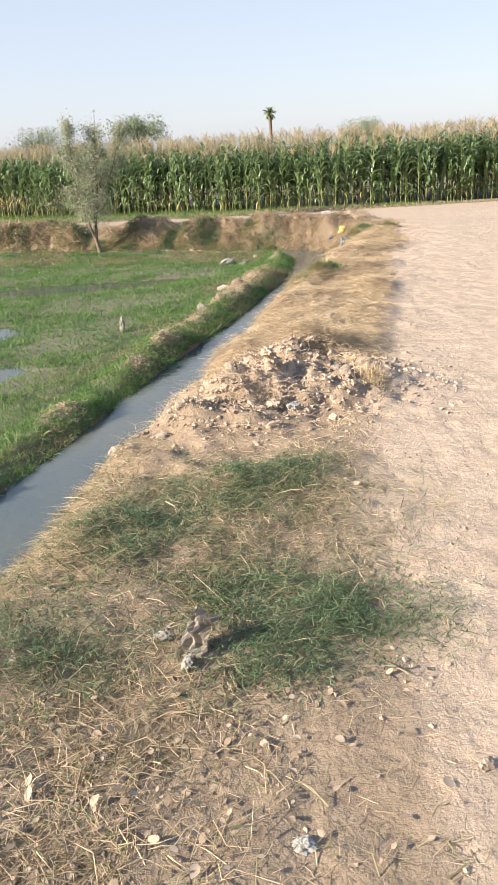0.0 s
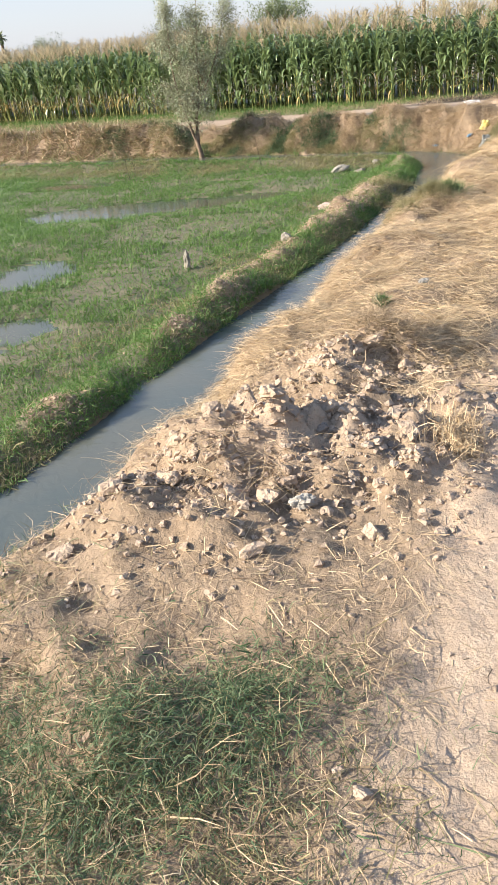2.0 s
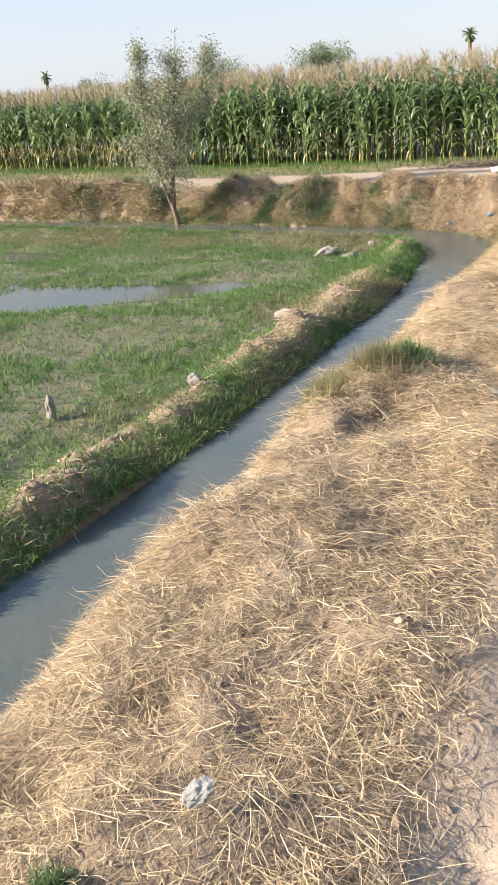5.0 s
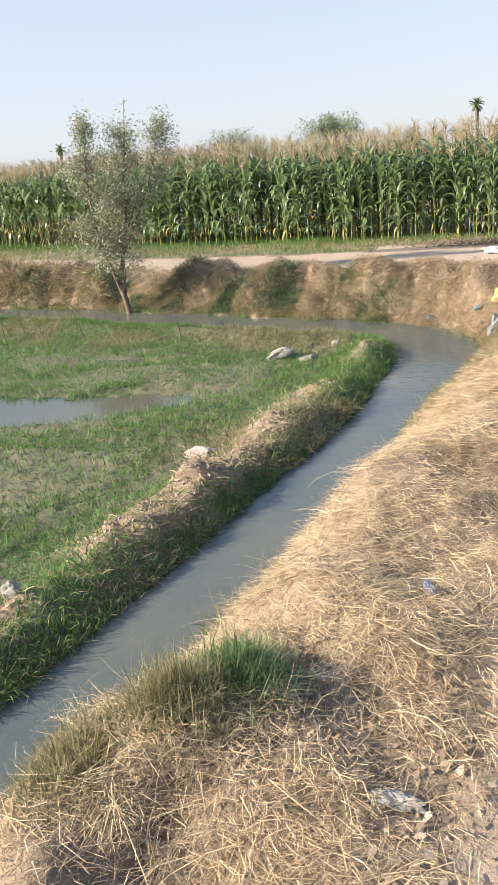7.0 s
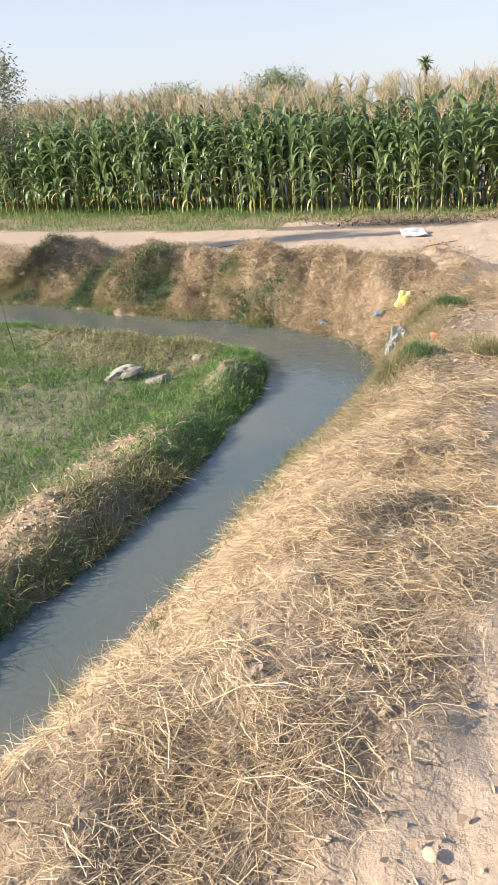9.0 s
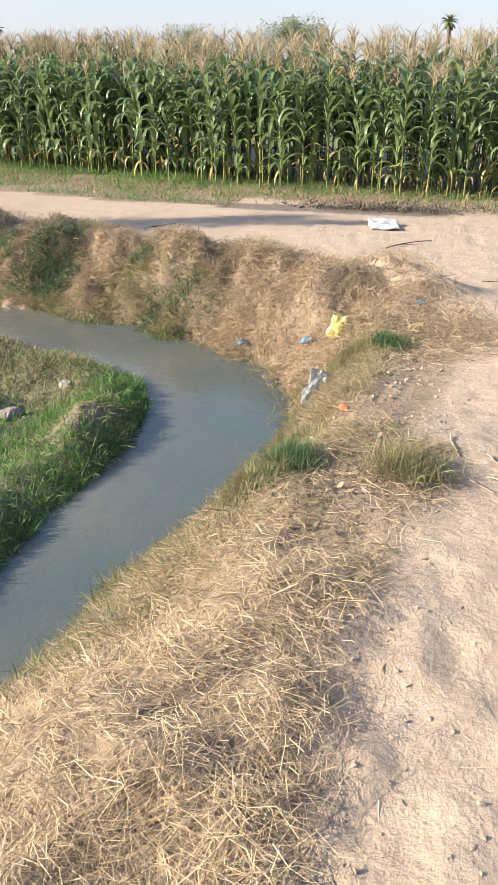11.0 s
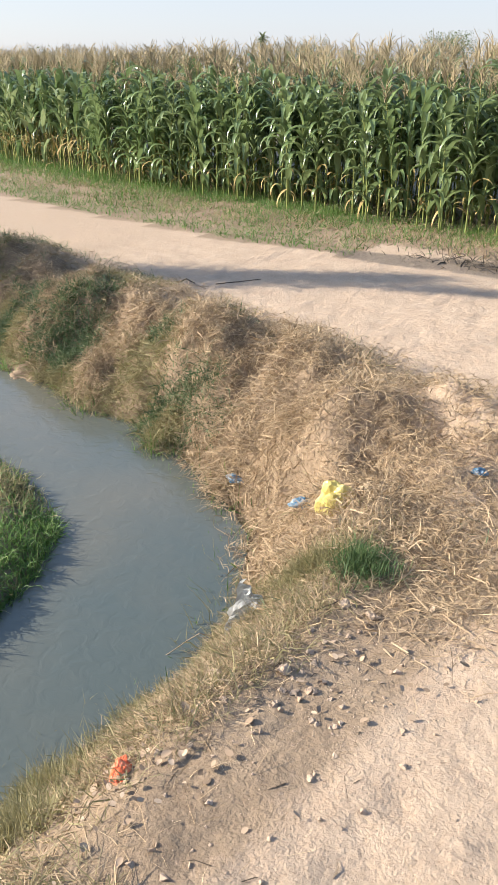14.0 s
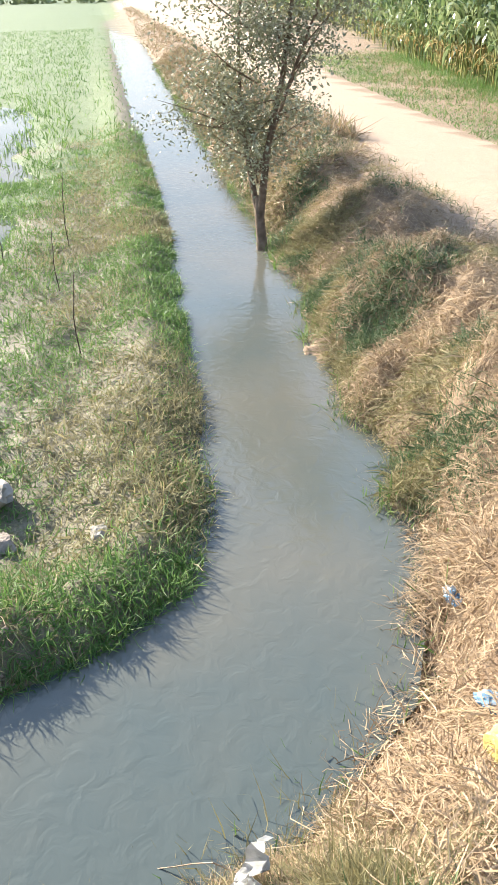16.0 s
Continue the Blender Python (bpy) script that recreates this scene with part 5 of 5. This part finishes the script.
RED_FILM = material("red_wrapper", ((0.42, 0.05, 0.02), (0.62, 0.11, 0.04), (0.66, 0.22, 0.12)), 20.0, 0.4, 0.3, 60.0)
PAPER = material("dirty_paper", ((0.2, 0.18, 0.15), (0.31, 0.28, 0.24), (0.43, 0.395, 0.345)), 14.0, 0.8, 0.4, 60.0)
BROWN_PAPER = material("brown_paper", ((0.26, 0.21, 0.16), (0.38, 0.32, 0.25), (0.50, 0.43, 0.35)), 9.0, 0.8, 0.4, 50.0)
STICK = material("pale_dead_wood", ((0.22, 0.15, 0.09), (0.36, 0.26, 0.17), (0.5, 0.39, 0.28)), 18.0, 0.85, 0.5, 90.0)
DARK_STICK = material("dark_dead_wood", ((0.03, 0.022, 0.016), (0.07, 0.05, 0.036), (0.12, 0.09, 0.065)), 18.0, 0.85, 0.5, 90.0)
PRINT = material("grey_print", ((0.08, 0.09, 0.12), (0.15, 0.16, 0.2), (0.22, 0.23, 0.27)), 30.0, 0.7, 0, 60.0)


def crumpled(name, x, y, size, m, seed, label, category, group="", lift=0.0, turn=0.0, tilt=(0, 0), folds=0.35, freq=3.2):
    """A crushed bag or sheet of film: a closed skin thrown into ridged folds."""
    bm = bmesh.new()
    bmesh.ops.create_icosphere(bm, subdivisions=4, radius=1.0)
    off = Vector((seed * 3.7, seed * 1.3, seed * 5.1))
    rj = random.Random(seed)
    for q in bm.verts:
        u = q.co.normalized()
        r = 1 + 0.4 * noise.noise(u * 1.3 + off) + folds * noise.noise(u * freq + off) + 0.5 * folds * noise.noise(u * freq * 2.3 - off)
        jit = Vector((rj.uniform(-1, 1), rj.uniform(-1, 1), rj.uniform(-1, 1))) * 0.025
        u = u * max(0.3, r) + jit
        q.co = Vector((u.x * size[0], u.y * size[1], u.z * size[2])) * 0.5
    low_ = min(q.co.z for q in bm.verts)
    for q in bm.verts:
        q.co.z = max(q.co.z, low_ * 0.55)
    low_ = min(q.co.z for q in bm.verts)
    for q in bm.verts:
        q.co.z -= low_
    me = bpy.data.meshes.new(name)
    bm.to_mesh(me)
    bm.free()
    me.materials.append(m)
    ob = tagged(new(name, me), label, category, group)
    ob.matrix_world = pose(x, y, ground_z(x, y) + lift - 0.006, tilt[0], tilt[1], turn)
    return ob


crumpled("plastic_bag", 2.182, 19.04, (0.19, 0.14, 0.24), YELLOW_FILM, 13, "crumpled bright yellow plastic bag on the dry bank", "plastic bag", "rubbish on the bank", -0.01, 20, (12, 14), 0.17, 2.0)
crumpled("plastic_bag", 1.938, 19.2, (0.12, 0.07, 0.06), BLUE_FILM, 2, "torn blue and white plastic wrapper on dry grass", "plastic wrapper", "rubbish on the bank", 0.06, 15, (14, -12), 0.32, 3)
crumpled("plastic_bag", 1.286, 19.56, (0.11, 0.06, 0.05), BLUE_FILM, 3, "small crushed blue wrapper low on the bank", "plastic wrapper", "rubbish on the bank", 0.05, -10, (18, 0), 0.32, 3)
crumpled("plastic_bag", 2.815, 19.45, (0.08, 0.06, 0.035), BLUE_FILM, 4, "faded blue wrapper beside the dry grass", "plastic wrapper", "rubbish on the bank", 0.03, 30, (0, 0), 0.32, 3)
crumpled("candy_wrapper", 2.445, 16.969, (0.05, 0.09, 0.035), RED_FILM, 6, "crushed orange-red wrapper among dead leaves", "wrapper", "", 0.01, 30, (0, 0), 0.32, 3)
crumpled("paper_scrap", 1.558, 9.837, (0.15, 0.045, 0.035), PAPER, 7, "dirty white paper strip among dead leaves", "paper scrap", "", 0.01, -8, (0, 0), 0.34, 3)
crumpled("paper_scrap", 0.136, 1.26, (0.06, 0.05, 0.025), PAPER, 8, "crumpled pale paper scrap on trodden soil", "paper scrap", "", 0.0, 0, (0, 0), 0.34, 3)
crumpled("foil_wrapper", 1.607, 10.802, (0.035, 0.09, 0.02), PRINT, 9, "small mauve-grey wrapper lying in the straw", "wrapper", "", 0.03, 20, (0, 0), 0.32, 3)
crumpled("paper_scrap", 0.76, 6.95, (0.085, 0.055, 0.022), PAPER, 10, "pale torn packet lying in the straw", "paper scrap", "", 0.05, 60, (0, 0), 0.34, 3)
crumpled("paper_scrap", 0.292, 4.55, (0.08, 0.05, 0.05), PAPER, 14, "small white scrap below the clod heap", "paper scrap", "", 0.01, 20, (0, 0), 0.34, 3)


def crushed_sheet(name, x, y, size, m, seed, label, category, group="", turn=0.0, lean=40.0, folds=0.2):
    """A torn bag or paper, crushed into sharp folds and leaning on the ground."""
    bm = bmesh.new()
    k = 13
    off = Vector((seed * 2.3, seed * 4.1, 0))
    rows = []
    for j in range(k):
        row_ = []
        for i in range(k):
            u, v_ = i / (k - 1) - 0.5, j / (k - 1)
            p = Vector((u * 3.1, v_ * 3.1, 0)) + off
            fold = abs(noise.noise(p)) * 2 - 0.5 + 0.6 * abs(noise.noise(p * 2.1))
            edge = 1 - 0.35 * noise.noise(Vector((u * 2, v_ * 2, seed)))
            row_.append(bm.verts.new((u * size[0] * edge * (1 - 0.35 * v_), fold * folds * size[0] * 2 + 0.9 * size[0] * u * u, v_ * size[1] * edge)))
        rows.append(row_)
    for j in range(k - 1):
        for i in range(k - 1):
            bm.faces.new((rows[j][i], rows[j][i + 1], rows[j + 1][i + 1], rows[j + 1][i]))
    bmesh.ops.solidify(bm, geom=bm.faces[:], thickness=0.0015)
    me = bpy.data.meshes.new(name)
    bm.to_mesh(me)
    bm.free()
    me.materials.append(m)
    ob = tagged(new(name, me), label, category, group)
    ob.matrix_world = pose(x, y, ground_z(x, y) - 0.004, -lean, 0, turn)
    return ob


crushed_sheet("paper_bag", -0.215, 2.02, (0.13, 0.19), BROWN_PAPER, 3, "torn pale brown paper bag crushed in the grass", "paper bag", "", -42, 32)
crushed_sheet("plastic_bag", 2.1, 18.15, (0.22, 0.27), CLEAR_FILM, 9, "milky clear plastic bag at the water's edge", "plastic bag", "rubbish on the bank", -22, 16, 0.12)


def sack():
    """A flattened white sack with faded printing."""
    thing = root("sack", pose(2.28, 23.2, ground_z(2.28, 23.2), 0, 0, 8), "flattened white woven sack lying on the road edge", "sack")
    bm = bmesh.new()
    bmesh.ops.create_grid(bm, x_segments=22, y_segments=26, size=0.5)

    def rise(x, y):
        return 0.02 + 0.022 * noise.noise(Vector((x * 9, y * 9, 3.3))) + 0.05 * max(0, y * 4)

    for q in bm.verts:
        x, y = q.co.x * 0.36, q.co.y * 0.42
        q.co = Vector((x + 0.03 * noise.noise(Vector((y * 8, 0, 1))), y + 0.03 * noise.noise(Vector((x * 8, 5, 1))), rise(x, y) + 0.015))
    bmesh.ops.solidify(bm, geom=bm.faces[:], thickness=0.02)
    me = bpy.data.meshes.new("cloth")
    bm.to_mesh(me)
    bm.free()
    me.materials.append(WHITE_SACK)
    for p in me.polygons:
        p.use_smooth = True
    part("cloth", me, thing)
    for x0, x1, y0 in ((-0.1, 0.08, 0.1), (-0.06, 0.05, 0.02)):
        v, f = [], []
        for i in range(9):
            x = x0 + (x1 - x0) * i / 8
            for y in (y0 - 0.006, y0 + 0.006):
                v.append((x, y, rise(x, y) + 0.026))
        f = [(2 * i, 2 * i + 2, 2 * i + 3, 2 * i + 1) for i in range(8)]
        part("printed_line", mesh_from("printed_line", v, f, PRINT), thing, "faded grey printing")


sack()


def stone(x, y, size, m, seed, label, category="stone", group="", turn=0.0, sink=0.25, tilt=(0, 0), z=None):
    ob = tagged(new("stone", rock_mesh("stone", random.Random(seed), size, m, 16, 0.9)), label, category, group)
    ob.matrix_world = pose(x, y, (ground_z(x, y) if z is None else z) + size[2] * (0.9 - sink * 2), tilt[0], tilt[1], turn)
    return ob


stone(-0.56, 17.95, (0.19, 0.11, 0.1), PALE_STONE, 1, "pale weathered stone slab in the field grass", turn=25, tilt=(10, -12))
stone(-0.15, 17.9, (0.13, 0.09, 0.07), GREY_CLOD, 2, "dark grey stone half sunk in grass", turn=60)
stone(0.117, 18.359, (0.07, 0.05, 0.06), PALE_STONE, 3, "small pale stone in the bank grass", tilt=(25, 0))
stone(-0.487, 14.378, (0.16, 0.07, 0.07), PINK_STONE, 4, "pinkish brick lump lying in the grass", "brick", turn=15)
stone(-1.88, 11.303, (0.05, 0.045, 0.13), PALE_STONE, 5, "pale upright marker stone in the wet field", turn=20, sink=0.1)
stone(-0.955, 11.342, (0.05, 0.05, 0.05), PALE_STONE, 6, "small pale stone on the field bank")
stone(-0.73, 11.69, (0.07, 0.05, 0.09), PALE_STONE, 16, "pale stone standing on the field bank", tilt=(15, 0))
for k, (x, y) in enumerate(((1.422, 19.1), (1.558, 18.98), (0.078, 19.95), (-0.974, 20.2), (1.929, 18.158), (1.851, 18.097), (-3.847, 21.25))):
    stone(x, y, (0.05, 0.035, 0.03), PALE_STONE, 20 + k, "small pale stone at the water's edge", "stone", "stones at the waterline", 40 * k)
for k, (x, y, r) in enumerate(((-0.3, 2.16, 0.032), (-0.285, 2.23, 0.02), (-0.2, 1.975, 0.034), (-0.2, 2.2, 0.026))):
    stone(x, y, (r * 1.1, r * 0.6, r * 0.9), PALE_STONE, 47 + k, "pale broken rubble chunk in the grass", "rubble", "rubble in the grass", 50 * k, 0.12, (20, 10 * k))
for k, (x, y, r) in enumerate(((0.136, 3.58, 0.022), (0.643, 1.49, 0.03), (0.545, 3.4, 0.025), (0.711, 4.55, 0.035), (0.76, 4.46, 0.03), (0.351, 2.27, 0.02), (0.487, 3.45, 0.018), (0.049, 1.62, 0.02), (2.435, 12.692, 0.02), (2.338, 13.266, 0.022),
                               (2.454, 17.478, 0.03), (2.192, 17.392, 0.035), (2.649, 17.583, 0.03), (2.25, 17.456, 0.028), (2.649, 18.097, 0.03), (2.776, 18.077, 0.028))):
    stone(x, y, (r, r * 0.8, r * 0.6), CLOD, 60 + k, "small clay clod lying on the path", "clod", "clods on the path", 70 * k, 0.2)


def stick(points, r, m, label, category="stick", group=""):
    """A tapering crooked stick along points of the plan given with their height over the ground."""
    pts = [Vector((x, y, ground_z(x, y) + h)) for x, y, h in points]
    r = r * 0.55
    fine = []
    for a, b_ in zip(pts[:-1], pts[1:]):
        fine += [a.lerp(b_, k / 3) + Vector((rc.uniform(-1, 1), rc.uniform(-1, 1), rc.uniform(-0.5, 0.5))) * r for k in range(3)]
    fine.append(pts[-1])
    v, f = tube(fine, [r * (1 - 0.5 * k / len(fine)) for k in range(len(fine))], 6)
    f += [tuple(range(5, -1, -1)), tuple(range(len(v) - 6, len(v)))]
    bm = bmesh.new()
    vs = [bm.verts.new(q) for q in v]
    for face in f:
        bm.faces.new([vs[i] for i in face])
    bmesh.ops.recalc_face_normals(bm, faces=bm.faces[:])
    me = bpy.data.meshes.new("stick")
    bm.to_mesh(me)
    bm.free()
    me.materials.append(m)
    return tagged(new("stick", me), label, category, group)


stick([(2.99, 16.505, 0.01), (3.029, 16.26, 0.006)], 0.011, STICK, "short pale stick propped on the path")
stick([(3.156, 16.3, 0.012), (3.195, 16.201, 0.02), (3.321, 16.104, 0.01), (3.39, 16.095, 0.012)], 0.006, STICK, "thin forked twig on the dusty path", "twig", "twigs on the path")
stick([(3.341, 16.104, 0.01), (3.409, 16.181, 0.012)], 0.005, STICK, "thin forked twig on the dusty path", "twig", "twigs on the path")
stick([(3.136, 16.057, 0.01), (3.195, 15.963, 0.05), (3.204, 15.871, 0.01)], 0.006, STICK, "bent dry twig on the dusty path", "twig", "twigs on the path")
stick([(3.068, 16.01, 0.01), (3.156, 15.899, 0.015)], 0.005, STICK, "short dry twig on the dusty path", "twig", "twigs on the path")
stick([(2.367, 17.75, 0.02), (2.484, 17.914, 0.02), (2.63, 18.097, 0.02)], 0.008, DARK_STICK, "dark fallen twig on the slope", "twig", "twigs on the slope")
stick([(2.532, 17.478, 0.01), (2.63, 17.541, 0.03), (2.61, 17.625, 0.01)], 0.005, DARK_STICK, "dark curled twig on the slope", "twig", "twigs on the slope")
stick([(2.386, 21.95, 0.012), (2.581, 22.15, 0.03), (2.873, 22.42, 0.012)], 0.014, DARK_STICK, "dark leafy twig lying on the road", "twig", "twigs on the road")
stick([(2.532, 22.1, 0.02), (2.727, 22.12, 0.012)], 0.01, DARK_STICK, "dark leafy twig lying on the road", "twig", "twigs on the road")
stick([(3.36, 20.6, 0.008), (3.652, 20.66, 0.008)], 0.008, DARK_STICK, "thin dark twig lying on the road", "twig", "twigs on the road")
stick([(-0.925, 22.15, 0.02), (-0.828, 22.2, 0.06), (-0.73, 22.2, 0.02)], 0.02, DARK_STICK, "dark twig lying on the shaded road", "twig", "twigs on the road")
stick([(-0.584, 22.35, 0.01), (-0.292, 22.75, 0.01)], 0.01, DARK_STICK, "dark twig lying on the shaded road", "twig", "twigs on the road")
stick([(2.045, 18.097, 0.0), (1.812, 18.097, 0.05)], 0.007, STICK, "pale twig reaching over the water", "twig", "twigs at the waterline")
stick([(1.948, 18.299, 0.0), (1.899, 18.198, 0.12), (1.802, 18.047, 0.1)], 0.006, STICK, "pale twig reaching over the water", "twig", "twigs at the waterline")
for k, (x, y, dx, h) in enumerate(((-2.172, 18.88, -0.1, 0.62), (-4.958, 18.83, -0.1, 0.5), (-5.055, 19.53, -0.12, 0.72), (-3.769, 19.11, -0.22, 0.5))):
    stick([(x, y, -0.05), (x + dx * 0.5, y, h * 0.5), (x + dx, y + 0.05, h)], 0.011, DARK_STICK, "thin dark stake standing in the wet field", "stake", "stakes in the field")
for k, (a, b_) in enumerate((((-0.214, 2.52), (-0.058, 2.3)), ((0.156, 2.22), (0.292, 2.3)), ((0.419, 2.4), (0.312, 2.2)), ((0.097, 1.62), (0.019, 1.5)), ((0.925, 1.9), (0.828, 1.75)), ((0.73, 1.6), (0.779, 1.45)))):
    stick([(*a, 0.05 if k < 3 else 0.006), (*b_, 0.03 if k < 3 else 0.006)], 0.003, STICK, "thin pale stalk lying on the bank", "twig", "stalks on the bank")


# ---- straw thrown on the heap and grass at its waterline ----
for cx, cy, rx, ry, n, m, note in ((0.84, 6.28, 0.1, 0.16, 2400, STRAW, "loose pile of yellow straw on the clod heap"), (0.55, 6.02, 0.11, 0.1, 1500, DRY_GRASS, "brown dead grass lying on the clod heap"),
                                   (0.02, 4.75, 0.2, 0.07, 500, DRY_GRASS, "dead roots and stalks at the heap's foot"), (0.7, 5.5, 0.1, 0.08, 160, STRAW, "loose straws fallen between the clods")):
    x, y = rng.normal(cx, rx, n), rng.normal(cy, ry, n)
    strands("straw_pile", x, y, m, (0.08, 0.24), (0.0011, 0.0026), (-15, 40), (0.1, 0.6), note, "straw", 3, 0.09, heading=lay(x, y, 0.5, 12), curl=1.2)
x, y = scatter_along(9000, RIGHT_SHORE[2:6], 0.03, 0.32, lambda x, y: (~inside(x, y, DITCH_RING)) * (~inside(x, y, FIELD_RING)) * step(0.35, 0.6, fbm(x, y, 0.4, 29, 2) + 0.1), 4.2, 6.6)
strands("green_grass", x, y, DARK_GRASS, (0.06, 0.16), (0.0018, 0.0036), (30, 85), (0.1, 0.6), "fresh green grass below the heap at the water", "grass", 2, 0.02, curl=0.8)


# ---- the bent straw clump on the heap's edge ----
n = 700
x, y = rng.normal(0.84, 0.05, n), rng.normal(4.98, 0.09, n)
strands("straw_clump", x, y, STRAW, (0.08, 0.2), (0.0016, 0.0035), (30, 88), (0.4, 1.1), "upright clump of golden straw beside the heap", "straw", 5, 0.08, curl=0.9)
n = 900
x, y = rng.normal(2.2, 0.7, n), rng.normal(24.65, 0.16, n)
BURNT = material("burnt_grass", ((0.03, 0.026, 0.022), (0.08, 0.065, 0.05), (0.2, 0.15, 0.1)), 3.0, 0.9, 0, island=0.7)
strands("burnt_grass", x, y, BURNT, (0.08, 0.25), (0.006, 0.012), (0, 60), (0.1, 0.5), "scorched grass heap on the road verge", "grass", 3, 0.08)
